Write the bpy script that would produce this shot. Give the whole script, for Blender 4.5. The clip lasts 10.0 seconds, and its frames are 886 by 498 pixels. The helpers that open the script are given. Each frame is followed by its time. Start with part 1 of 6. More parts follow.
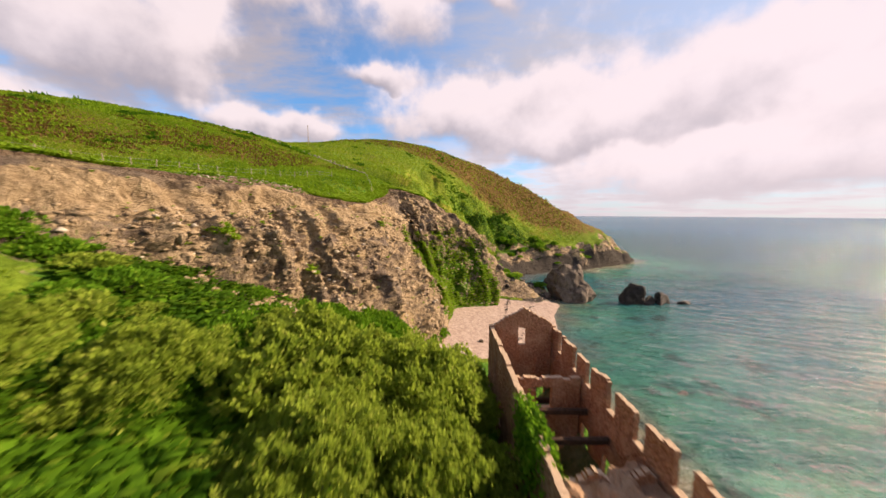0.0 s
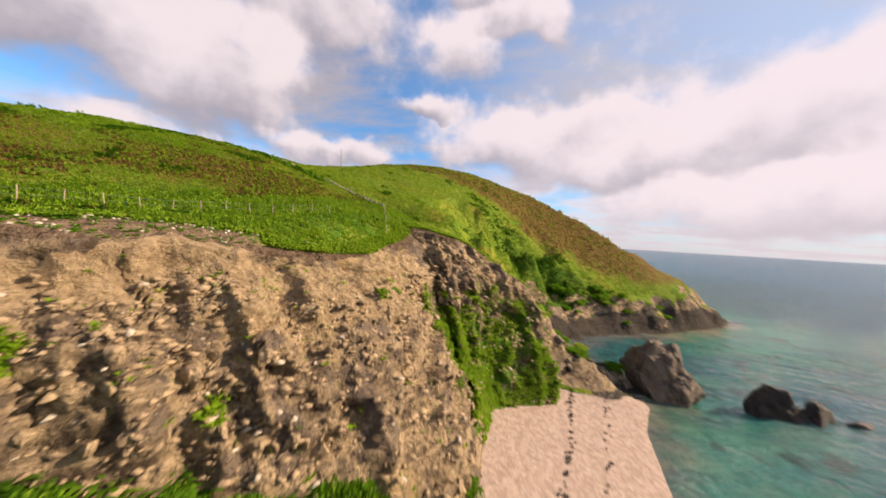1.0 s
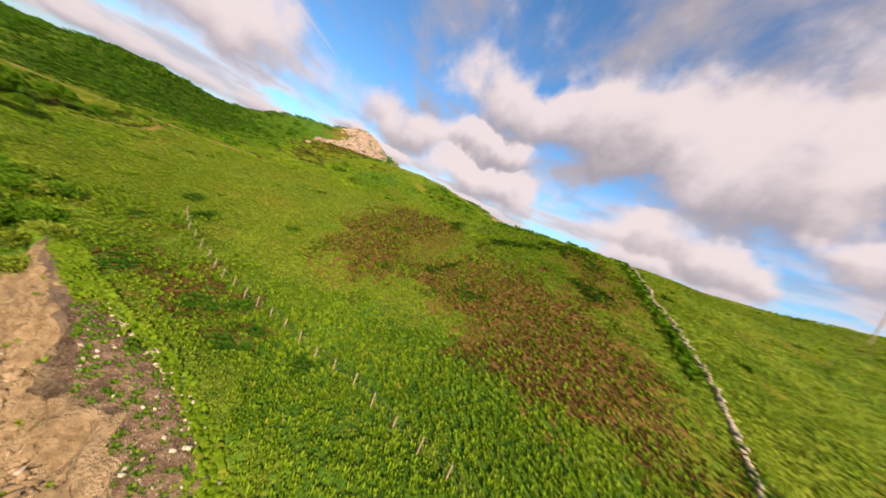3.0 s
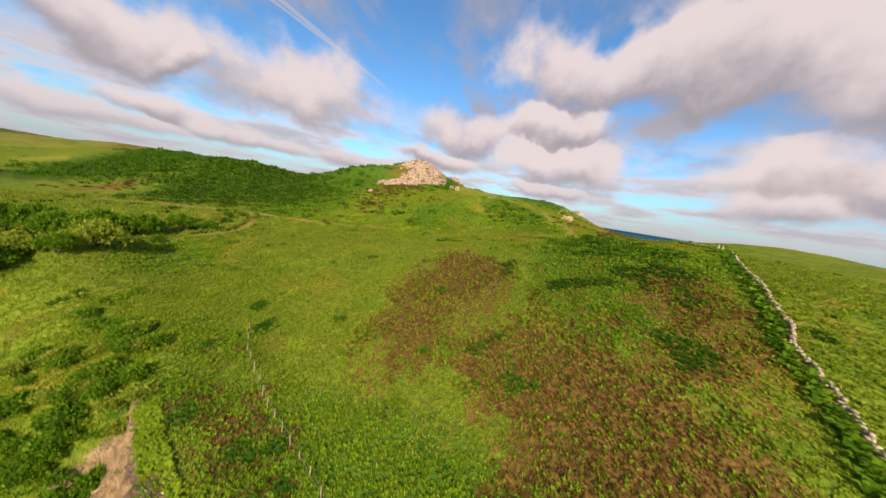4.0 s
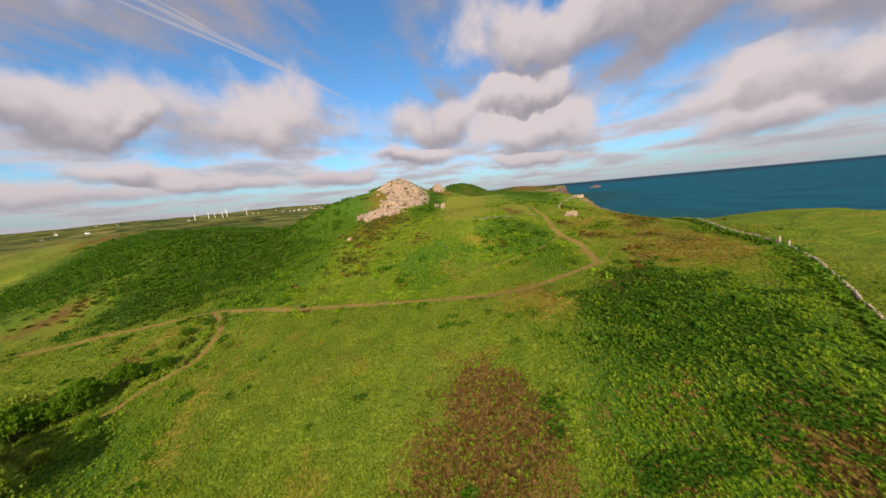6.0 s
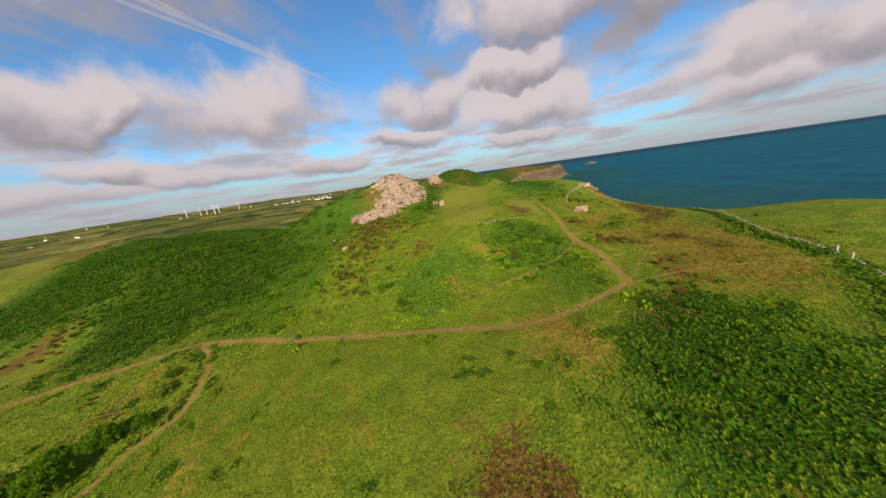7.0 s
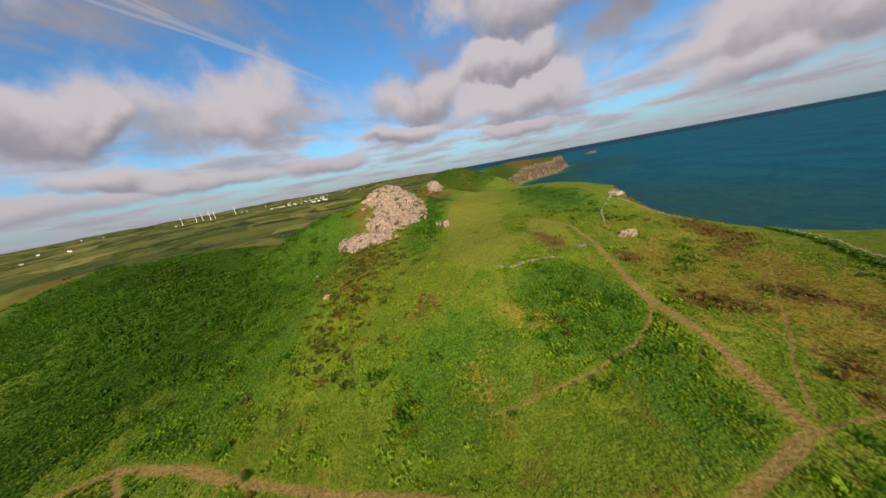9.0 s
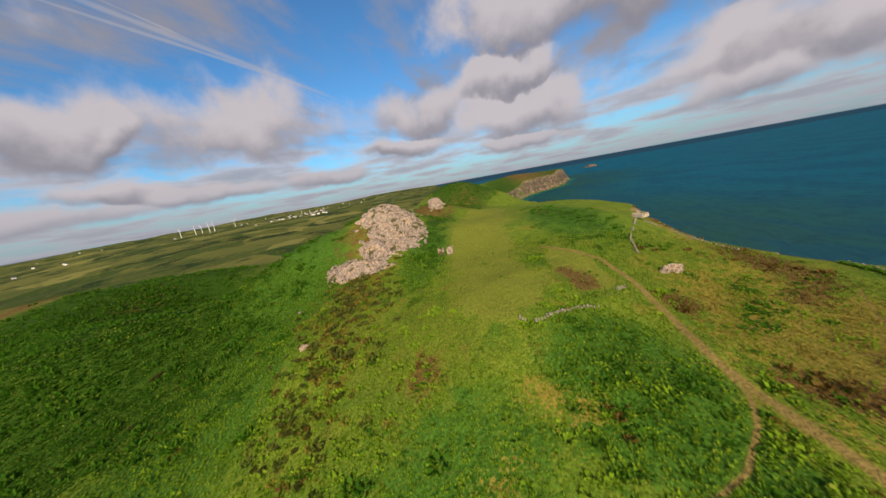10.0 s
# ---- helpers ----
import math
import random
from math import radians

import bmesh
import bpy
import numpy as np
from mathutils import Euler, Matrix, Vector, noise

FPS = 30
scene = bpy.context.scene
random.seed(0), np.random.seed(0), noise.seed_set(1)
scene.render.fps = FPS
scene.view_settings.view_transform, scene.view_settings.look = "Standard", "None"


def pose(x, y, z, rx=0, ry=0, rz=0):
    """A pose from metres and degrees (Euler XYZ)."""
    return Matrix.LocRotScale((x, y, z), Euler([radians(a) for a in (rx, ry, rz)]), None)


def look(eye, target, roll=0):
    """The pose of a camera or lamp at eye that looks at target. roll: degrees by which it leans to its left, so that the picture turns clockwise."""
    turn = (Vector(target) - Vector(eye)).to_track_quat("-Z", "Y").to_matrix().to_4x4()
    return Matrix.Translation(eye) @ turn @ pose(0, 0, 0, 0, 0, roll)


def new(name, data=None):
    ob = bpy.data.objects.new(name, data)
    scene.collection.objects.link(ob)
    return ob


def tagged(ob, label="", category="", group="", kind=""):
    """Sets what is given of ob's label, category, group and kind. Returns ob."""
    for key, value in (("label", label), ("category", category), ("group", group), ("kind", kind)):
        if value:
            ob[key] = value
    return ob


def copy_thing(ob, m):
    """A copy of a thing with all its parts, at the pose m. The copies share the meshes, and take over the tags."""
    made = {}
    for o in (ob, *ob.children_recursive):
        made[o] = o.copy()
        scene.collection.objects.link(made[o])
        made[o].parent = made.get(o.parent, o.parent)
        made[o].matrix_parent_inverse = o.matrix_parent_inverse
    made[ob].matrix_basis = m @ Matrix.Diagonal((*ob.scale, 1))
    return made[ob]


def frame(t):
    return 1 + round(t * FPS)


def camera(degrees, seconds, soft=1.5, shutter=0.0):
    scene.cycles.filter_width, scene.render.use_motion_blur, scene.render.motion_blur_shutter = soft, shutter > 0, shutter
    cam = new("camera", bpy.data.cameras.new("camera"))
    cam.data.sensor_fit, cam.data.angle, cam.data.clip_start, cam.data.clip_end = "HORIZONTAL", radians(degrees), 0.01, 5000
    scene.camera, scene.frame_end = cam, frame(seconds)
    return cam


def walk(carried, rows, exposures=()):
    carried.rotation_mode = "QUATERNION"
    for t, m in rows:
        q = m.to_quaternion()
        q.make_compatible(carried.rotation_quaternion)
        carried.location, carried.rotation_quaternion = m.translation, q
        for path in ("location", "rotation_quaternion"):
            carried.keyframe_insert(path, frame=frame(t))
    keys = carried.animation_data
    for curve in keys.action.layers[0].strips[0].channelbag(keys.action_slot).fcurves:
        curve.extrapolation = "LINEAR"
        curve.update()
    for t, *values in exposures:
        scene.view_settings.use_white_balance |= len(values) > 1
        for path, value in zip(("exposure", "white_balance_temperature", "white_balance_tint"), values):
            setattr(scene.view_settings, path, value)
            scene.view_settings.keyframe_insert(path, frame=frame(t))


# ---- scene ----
# The flight: seconds, eye, turn in degrees.
cam = camera(112.41, 10.0, shutter=0.3)
ROWS = [
    (0, -0.00, 0.00, 21.50, 83.30, -0.32, 0.04),
    (0.5, -0.29, 8.75, 23.36, 84.10, -1.20, 1.97),
    (1, -0.24, 17.66, 25.52, 87.77, -3.29, 7.79),
    (1.5, -0.52, 26.69, 28.07, 93.31, -11.46, 25.57),
    (2, -1.65, 34.43, 31.15, 93.64, -19.14, 46.51),
    (2.5, -4.09, 40.76, 35.23, 89.68, -24.21, 69.31),
    (3, -7.15, 44.95, 39.55, 84.08, -23.16, 88.69),
    (3.2, -8.50, 46.18, 41.21, 82.17, -20.75, 94.78),
    (4.3, -14.71, 48.83, 51.93, 80.43, -6.03, 104.72),
    (4.5, -16.86, 48.75, 53.68, 80.57, -4.09, 104.64),
    (5, -22.39, 48.00, 57.62, 81.01, -0.05, 103.54),
    (5.5, -27.79, 46.56, 61.83, 80.87, 3.19, 102.08),
    (7, -43.90, 41.17, 74.18, 76.14, 7.96, 100.03),
    (7.5, -51.30, 39.47, 77.47, 74.82, 8.70, 99.92),
    (8, -59.55, 37.62, 80.18, 74.45, 9.18, 99.86),
    (8.5, -68.26, 35.88, 82.28, 74.67, 9.71, 99.77),
    (9, -77.31, 33.94, 84.13, 75.08, 10.20, 99.51),
    (9.5, -86.99, 31.84, 85.66, 75.91, 10.29, 99.43),
    (10, -97.22, 30.05, 87.23, 77.37, 10.15, 99.59),
]
walk(cam, [(t, pose(x, y, z, rx, ry, rz)) for t, x, y, z, rx, ry, rz in ROWS],
     exposures=[(0, 0.35, 6700, 17), (1.0, 0.28, 6600, 15), (1.5, 0.17, 6600, 14), (2, 0.22, 6650, 15), (3.2, 0.2, 6800, 15), (4.5, 0.02, 6800, 13), (5.5, -0.07, 6650, 13), (7, -0.17, 6600, 12), (10, -0.35, 6300, 10)])

# ---- light ----
SUN_AZ, SUN_EL = 79.0, 27.0  # degrees from +y towards +x, and over the horizon
sun_way = Vector((math.sin(radians(SUN_AZ)) * math.cos(radians(SUN_EL)), math.cos(radians(SUN_AZ)) * math.cos(radians(SUN_EL)), math.sin(radians(SUN_EL))))
sun = new("sun", bpy.data.lights.new("sun", "SUN"))
sun.data.energy, sun.data.angle, sun.data.color = 8.3, radians(0.5), (1.0, 0.80, 0.56)
sun.matrix_world = look((0, 0, 300), Vector((0, 0, 300)) - sun_way)
# Clouds: azimuth, height, half width, half height in degrees.
WEST_CLOUDS = [
    (-153, 14.3, 8, 4.4), (-146, 11.8, 4, 2.2), (-129, 13.7, 12, 5.6), (-99, 13, 9.5, 4), (-83, 8.7, 10.5, 3.2), (-85, 15, 6.5, 2.6), (-80, 23, 15, 5.2),
    (-64, 25.5, 14, 7.5), (-46, 22, 14, 8.5), (-55, 9.4, 9, 3), (-53, 5.8, 9, 2.2), (-176, 15, 11, 6), (-156, 4, 8, 1.3), (-148, 6.4, 6, 1.4), (-122, 4.6, 8, 1.3),
    (-105, 7.2, 7, 1.3), (-86, 4.5, 8, 1.1), (-44, 8.6, 5, 2.4), (-138, 5, 7, 1.2),
]
EAST_CLOUDS = [
    (-31, 34, 10, 7.5), (-26, 45, 15, 5), (-27, 14, 11, 2.2), (-6, 31.5, 8, 4.8), (0, 41, 8, 4), (8, 36, 9, 3), (2, 17, 12, 5), (13, 20, 13, 5), (25, 15, 18, 5), (42, 18.7, 13, 6.5), (44, 7, 20, 5),
    (-12, 23, 6, 2), (62, 12, 16, 6), (100, 25, 40, 12), (165, 30, 30, 12),
]
CLOUDS = WEST_CLOUDS + EAST_CLOUDS
world = bpy.data.worlds.new("world")
scene.world = world
world.use_nodes = True
wt = world.node_tree
wt.nodes.clear()


def wn(kind, **inputs):
    n = wt.nodes.new(kind)
    for k, v in inputs.items():
        s = n.inputs[int(k[1:])] if k[0] == "i" and k[1:].isdigit() else n.inputs[k]
        if isinstance(v, bpy.types.NodeSocket):
            wt.links.new(v, s)
        else:
            s.default_value = v
    return n


def wm(op, *args):
    n = wt.nodes.new("ShaderNodeMath")
    n.operation = op
    for i, v in enumerate(args):
        if isinstance(v, bpy.types.NodeSocket):
            wt.links.new(v, n.inputs[i])
        else:
            n.inputs[i].default_value = v
    return n.outputs[0]


def wmix(f, a, b):
    n = wt.nodes.new("ShaderNodeMix")
    n.data_type = "RGBA"
    for i, v in ((0, f), (6, a), (7, b)):
        if isinstance(v, bpy.types.NodeSocket):
            wt.links.new(v, n.inputs[i])
        else:
            n.inputs[i].default_value = v
    return n.outputs[2]


def wramp(v, a, b):
    n = wt.nodes.new("ShaderNodeMapRange")
    n.interpolation_type = "SMOOTHSTEP"
    wt.links.new(v, n.inputs[0])
    n.inputs[1].default_value, n.inputs[2].default_value = a, b
    return n.outputs[0]


coord = wn("ShaderNodeTexCoord").outputs["Generated"]
sep = wn("ShaderNodeSeparateXYZ", i0=coord)
east, north, up_ = sep.outputs
az = wm("MULTIPLY", wm("ARCTAN2", east, north), 57.29578)
el = wm("MULTIPLY", wm("ARCSINE", up_), 57.29578)
puff = wn("ShaderNodeTexNoise", Vector=coord, Scale=4.2, Detail=5.0, Roughness=0.5).outputs[0]
billow = wn("ShaderNodeTexNoise", Vector=coord, Scale=9.0, Detail=7.0, Roughness=0.55).outputs[0]
bend = wn("ShaderNodeSeparateColor", Color=wn("ShaderNodeTexNoise", Vector=coord, Scale=5.5, Detail=4.0, Roughness=0.5).outputs["Color"])
az_bent = wm("ADD", az, wm("MULTIPLY", wm("SUBTRACT", bend.outputs[0], 0.5), 22.0))
el_bent = wm("ADD", el, wm("MULTIPLY", wm("SUBTRACT", bend.outputs[1], 0.5), wm("MINIMUM", el, 11.0)))
density, shade, weight = 0.0, 0.0, 0.001
for a, e, ra, re in CLOUDS:
    da = wm("PINGPONG", wm("ADD", wm("SUBTRACT", az_bent, a), 720.0), 180.0)
    de = wm("DIVIDE", wm("SUBTRACT", el_bent, e), re)
    m = wm("EXPONENT", wm("MULTIPLY", wm("ADD", wm("POWER", wm("DIVIDE", da, ra), 2.0), wm("MULTIPLY", de, de)), -1.1))
    cube = wm("POWER", m, 3.0)
    density, shade, weight = wm("ADD", density, m), wm("ADD", shade, wm("MULTIPLY", cube, de)), wm("ADD", weight, cube)
shade = wm("DIVIDE", shade, weight)
lump = wm("ADD", wm("MULTIPLY", wm("SUBTRACT", puff, 0.5), 0.95), wm("MULTIPLY", wm("SUBTRACT", billow, 0.5), 1.15))
body = wramp(wm("ADD", wm("MINIMUM", density, 1.1), lump), 0.12, 0.70)
flat = wn("ShaderNodeCombineXYZ", i0=wm("DIVIDE", east, wm("ADD", up_, 0.09)), i1=wm("DIVIDE", north, wm("ADD", up_, 0.09)))
veil_n = wn("ShaderNodeMapping", Vector=flat.outputs[0], Rotation=(0, 0, 0.6), Scale=(0.7, 1.5, 1)).outputs[0]
veil = wramp(wn("ShaderNodeTexNoise", Vector=veil_n, Scale=1.1, Detail=9.0, Roughness=0.6).outputs[0], 0.41, 0.66)
low_n = wn("ShaderNodeTexNoise", Vector=flat.outputs[0], Scale=0.75, Detail=8.0, Roughness=0.55).outputs[0]
low = wm("MULTIPLY", wramp(low_n, 0.38, 0.58), wm("MULTIPLY", wramp(el, 17.0, 9.0), 0.85))
sky = wn("ShaderNodeTexSky")
sky.sky_type, sky.sun_disc = "NISHITA", False
sky.sun_elevation, sky.sun_rotation = radians(SUN_EL), radians(SUN_AZ)
sky.air_density, sky.dust_density, sky.ozone_density = 1.0, 0.6, 2.0
tint = wt.nodes.new("ShaderNodeMix")
tint.data_type, tint.blend_type = "RGBA", "MULTIPLY"
tint.inputs[0].default_value, tint.inputs[7].default_value = 1.0, (1.12, 1.98, 2.5, 1)
wt.links.new(sky.outputs[0], tint.inputs[6])
base = tint.outputs[2]
dot = wt.nodes.new("ShaderNodeVectorMath")
dot.operation = "DOT_PRODUCT"
wt.links.new(coord, dot.inputs[0])
dot.inputs[1].default_value = sun_way
glow = wramp(dot.outputs["Value"], -0.1, 1.0)
under = wramp(wm("ADD", shade, wm("MULTIPLY", wm("SUBTRACT", billow, 0.5), 1.5)), -1.05, 0.3)
lit = wmix(glow, (10.6, 9.5, 9.6, 1), (11.0, 9.8, 10.1, 1))
dim = wmix(glow, (4.7, 4.4, 5.0, 1), (7.0, 6.4, 6.9, 1))
cloud = wmix(under, dim, lit)
c1 = wmix(wm("MULTIPLY", wm("MULTIPLY", veil, 0.95), wramp(el, 4.0, 16.0)), base, (5.6, 5.2, 5.6, 1))
# vapour trails, high up
streak = 0.0
for normal, middle, half in (((-0.0755, -0.4689, -0.88), (-0.67, -0.63, 0.39), 0.0065), ((-0.0379, -0.5129, -0.8576), (-0.70, -0.60, 0.385), 0.011), ((0.0022, -0.5502, -0.8351), (-0.73, -0.56, 0.37), 0.004)):
    off, mid = wt.nodes.new("ShaderNodeVectorMath"), wt.nodes.new("ShaderNodeVectorMath")
    for node, vec in ((off, normal), (mid, Vector(middle).normalized())):
        node.operation = "DOT_PRODUCT"
        wt.links.new(coord, node.inputs[0])
        node.inputs[1].default_value = vec
    fray = wm("ADD", wm("ABSOLUTE", off.outputs["Value"]), wm("MULTIPLY", wm("SUBTRACT", billow, 0.5), 0.012))
    streak = wm("MAXIMUM", streak, wm("MULTIPLY", wramp(fray, half * 0.75, half * 0.1), wramp(mid.outputs["Value"], 0.955, 0.985)))
c1 = wmix(wm("MULTIPLY", glow, 0.75), c1, (7.0, 7.4, 8.6, 1))
c1 = wmix(wm("MULTIPLY", streak, 0.5), c1, (8.0, 7.6, 8.0, 1))
c2 = wmix(low, c1, wmix(wramp(low_n, 0.46, 0.68), lit, wmix(0.35, dim, lit)))
c3 = wmix(wm("MULTIPLY", body, 0.97), c2, cloud)
haze = wmix(wm("MULTIPLY", wramp(el, 8.0, 0.0), 0.6), c3, wmix(glow, (6.2, 6.2, 7.2, 1), (9.0, 8.0, 8.2, 1)))
full = wmix(wramp(el, -0.12, -0.3), haze, wmix(glow, (0.45, 1.15, 1.75, 1), (3.2, 3.6, 4.0, 1)))
back = wn("ShaderNodeBackground", Color=full, Strength=0.07)
wt.links.new(back.outputs[0], wn("ShaderNodeOutputWorld").inputs[0])

# ---- the lie of the land ----
# Landforms: centre x, y, spread, rise above the plateau.
PLATEAU = 33.0
NEAR_LANDFORMS = [
    (-25, 45, 26, -7.3), (-34, 15, 30, -2.5), (-52, 62, 22, 5.9), (-40, 90, 30, -2.0),
    (-75, 45, 26, 1.0), (-78, 88, 28, 6.2), (-60, -20, 34, -4.0), (-85, 0, 28, 4.6),
    (-90, -60, 40, -6.5), (-120, 34, 20, -1.5), (-120, 68, 28, 5.6), (-115, -20, 26, 0.4),
    (-146, 64, 22, 5.0), (-146, 10, 20, 5.1), (-166, 28, 22, 9.7), (-160, 95, 30, -1.0),
    (-140, 138, 34, 15.3), (-190, 45, 28, 9.7), (-200, -25, 30, 15.4), (-218, 84, 34, 5.9),
]
OUTER_LANDFORMS = [
    (-240, 20, 40, 9.9), (-262, -32, 26, 18.8), (-150, -80, 50, 7.3), (-215, -100, 36, 11.1),
    (-310, 70, 60, 23.8), (-30, 180, 50, 23.1), (50, 128, 34, -38.2), (-25, 125, 40, 0.6),
    (-33, 70, 14, 0.8), (14, 150, 36, 6.0), (-70, 115, 24, 1.5), (-100, 140, 26, -0.5),
    (-60, 150, 34, 3.2), (10, 185, 34, 1.2), (-300, -40, 45, 2.0), (-360, 40, 60, -4.1),
    (-170, 150, 20, 3.1), (55, 150, 22, 14.8), (-200, -160, 50, 14.8),
]
SLOPE_LANDFORMS = [
    (-238, -110, 40, -17.3), (-238, -52, 40, -2.5), (-180, -110, 40, 15.4), (-180, -52, 40, -2.7),
    (-122, -110, 40, -5.7), (-122, -52, 40, -0.6), (-110, -60, 30, 1.4), (-80, -45, 26, -0.7),
    (-160, -80, 30, -8.5), (-190, -75, 30, -6.4), (-95, 45, 22, 1.9), (-196, 29, 22, -1.1),
    (-164, 31, 16, -1.3), (-164, -30, 18, 5.8), (-235, -50, 24, -2.3), (-245, -82, 26, 29.7),
    (-250, 92, 22, 9.3), (-250, 110, 25, -9.5), (-210, 118, 22, 3.2), (-90, -80, 30, 3.2),
    (-60, 112, 20, -0.7),
]
FLANK_LANDFORMS = [
    (-354, -226, 40, 1.8), (-354, -168, 40, 1.3), (-354, -110, 40, 1.0), (-296, -342, 40, 4.4),
    (-296, -284, 40, 3.2), (-296, -226, 40, 7.7), (-296, -168, 40, -1.2), (-296, -110, 40, -4.5),
    (-238, -342, 40, 4.9), (-238, -284, 40, 7.6), (-238, -226, 40, 4.9), (-238, -168, 40, -18.9),
    (-180, -400, 40, 7.0), (-180, -342, 40, 3.3), (-180, -284, 40, -1.1), (-180, -226, 40, 2.2),
    (-180, -168, 40, 4.7), (-122, -400, 40, 4.3), (-122, -342, 40, 2.2), (-122, -284, 40, -5.3),
    (-122, -226, 40, -4.4), (-122, -168, 40, -7.1), (-200, -175, 26, 4.0), (-275, -205, 40, 7.8),
    (-230, -320, 50, 8.6), (-195, -235, 30, 4.0),
]
RIDGE_LANDFORMS = [
    (-470, 6, 40, 2.9), (-470, 64, 40, 2.2), (-412, -52, 40, 0.8), (-412, 6, 40, 4.3),
    (-412, 64, 40, 4.6), (-354, -52, 40, 2.7), (-354, 6, 40, 3.6), (-354, 64, 40, 3.8),
    (-296, -52, 40, 3.1), (-296, 64, 40, 2.3), (-270, 15, 24, 2.9), (-420, 25, 50, 6.4),
    (-440, -45, 34, 24.6), (-640, -40, 62, 53.1), (-280, -45, 22, 13.8), (-345, -28, 26, 23.4),
    (-300, -90, 40, 9.7), (-1295, 93, 130, 30.0), (-1470, 250, 110, 20.0),
]
HEAD_LANDFORMS = [(0, 150, 26, -0.4), (25, 160, 24, 2.6), (48, 165, 22, 6.4), (68, 160, 20, -6.2), (84, 148, 14, -4.6), (-30, 160, 30, 0.5), (66, 138, 14, 0.8), (10, 130, 22, 2.1)]
LANDFORMS = NEAR_LANDFORMS + OUTER_LANDFORMS + SLOPE_LANDFORMS + FLANK_LANDFORMS + RIDGE_LANDFORMS + HEAD_LANDFORMS
# The waterline, counter-clockwise with the land on its left, and the cliff top over the cove.
COAST = [(5000, -4000), (1500, -2500), (300, -900), (60, -250), (22, -80), (18, -20), (15.5, 5), (15.5, 24), (17, 38), (21, 51), (24, 61.5), (28.5, 70),
         (27, 76), (22, 84), (24, 98), (33, 106), (48, 111), (66, 122), (84, 132), (92, 142), (84, 158), (64, 190),
         (20, 240), (-40, 256), (-90, 226), (-125, 190), (-150, 178), (-172, 178), (-192, 168), (-216, 147), (-240, 137), (-300, 140),
         (-350, 146), (-430, 142), (-560, 105), (-700, 62), (-860, 60), (-990, 95), (-1110, 140), (-1250, 260), (-1580, 365), (-1750, 320),
         (-1950, 60), (-2500, -260), (-5000, -900)]
LIP_Y = [-40, 0, 13, 23, 32.7, 37.4, 41.5, 45, 49, 54, 58.5, 62, 65, 69, 75]
LIP_X = [-62, -44, -34, -28, -23.4, -20.4, -17.2, -15, -13.4, -13.2, -11.6, -12.8, -10.2, -3, 6]
RIM_Z = [30, 30, 29, 28.5, 25.6, 24.6, 23.7, 23.3, 23.2, 24, 24.8, 26.6, 26.6, 24.5, 18]


def fade(v, a, b):
    s = np.clip((v - a) / (b - a), 0, 1)
    return s * s * (3 - 2 * s)


def lattice(ix, iy, seed):
    h = (ix.astype(np.int64) * 374761393 + iy.astype(np.int64) * 668265263 + seed * 982451653) & 0xFFFFFFFF
    h = ((h ^ (h >> 13)) * 1274126177) & 0xFFFFFFFF
    return ((h ^ (h >> 16)) & 0xFFFF) / 65535.0


def grain(x, y, size, seed=0):
    """Smooth noise from -1 to 1 with lumps of about that size."""
    x, y = np.asarray(x, float) / size, np.asarray(y, float) / size
    ix, iy = np.floor(x), np.floor(y)
    u, v = x - ix, y - iy
    u, v = u * u * (3 - 2 * u), v * v * (3 - 2 * v)
    a, b = lattice(ix, iy, seed), lattice(ix + 1, iy, seed)
    c, d = lattice(ix, iy + 1, seed), lattice(ix + 1, iy + 1, seed)
    return 2 * ((a * (1 - u) + b * u) * (1 - v) + (c * (1 - u) + d * u) * v) - 1


def layers(x, y, size, seed=0, n=4):
    return sum(grain(x, y, size / 2 ** i, seed + i) / 2 ** i for i in range(n))


def line_distance(x, y, points):
    """Distance to a broken line, and the side (left: plus)."""
    best, side = np.full(np.shape(x), 1e12), np.zeros(np.shape(x))
    for (ax, ay), (bx, by) in zip(points, points[1:]):
        dx, dy = bx - ax, by - ay
        s = np.clip(((x - ax) * dx + (y - ay) * dy) / (dx * dx + dy * dy), 0, 1)
        q = (x - ax - s * dx) ** 2 + (y - ay - s * dy) ** 2
        near = q < best
        best = np.where(near, q, best)
        side = np.where(near, np.sign(dx * (y - ay) - dy * (x - ax)), side)
    return np.sqrt(best), side


def inland(x, y):
    """Metres from the waterline, minus at sea."""
    d, side = line_distance(x, y, COAST)
    return d * side


def cliff_run(x, y):
    """Metres seaward of the cliff top over the cove."""
    d, side = line_distance(x, y, list(zip(LIP_X, LIP_Y)))
    return -d * side


def upland(x, y):
    z = np.full(np.shape(x), PLATEAU)
    for cx, cy, r, h in LANDFORMS:
        z = z + h * np.exp(-((x - cx) ** 2 + (y - cy) ** 2) / (2 * r * r))
    far = np.hypot(x + 100, y - 20)
    z = z + fade(far, 300, 900) * (layers(x, y, 420, 11, 4) * 12 + 2) + fade(far, 2500, 4600) * 40 * (0.6 + 0.5 * layers(x, y, 1500, 5, 3))
    return z + layers(x, y, 9, 3, 3) * 0.28 + fade(far, 180, 330) * layers(x, y, 46, 91, 4) * 1.5


def low_ground(x, y, shore):
    """The beach and the scrub bank at the foot of the cliff."""
    beach = np.clip(shore * 0.15, -4, 4.2)
    bank = 3.3 + 0.5 * np.maximum(0, -x) + 0.15 * np.clip(37 - y, 0, 30) * fade(x, 6, -2) + layers(x, y, 6, 60, 4) * 0.7
    return beach + (bank - beach) * fade(y + 0.2 * x, 40, 34) * fade(x, 5.0, 2.5)


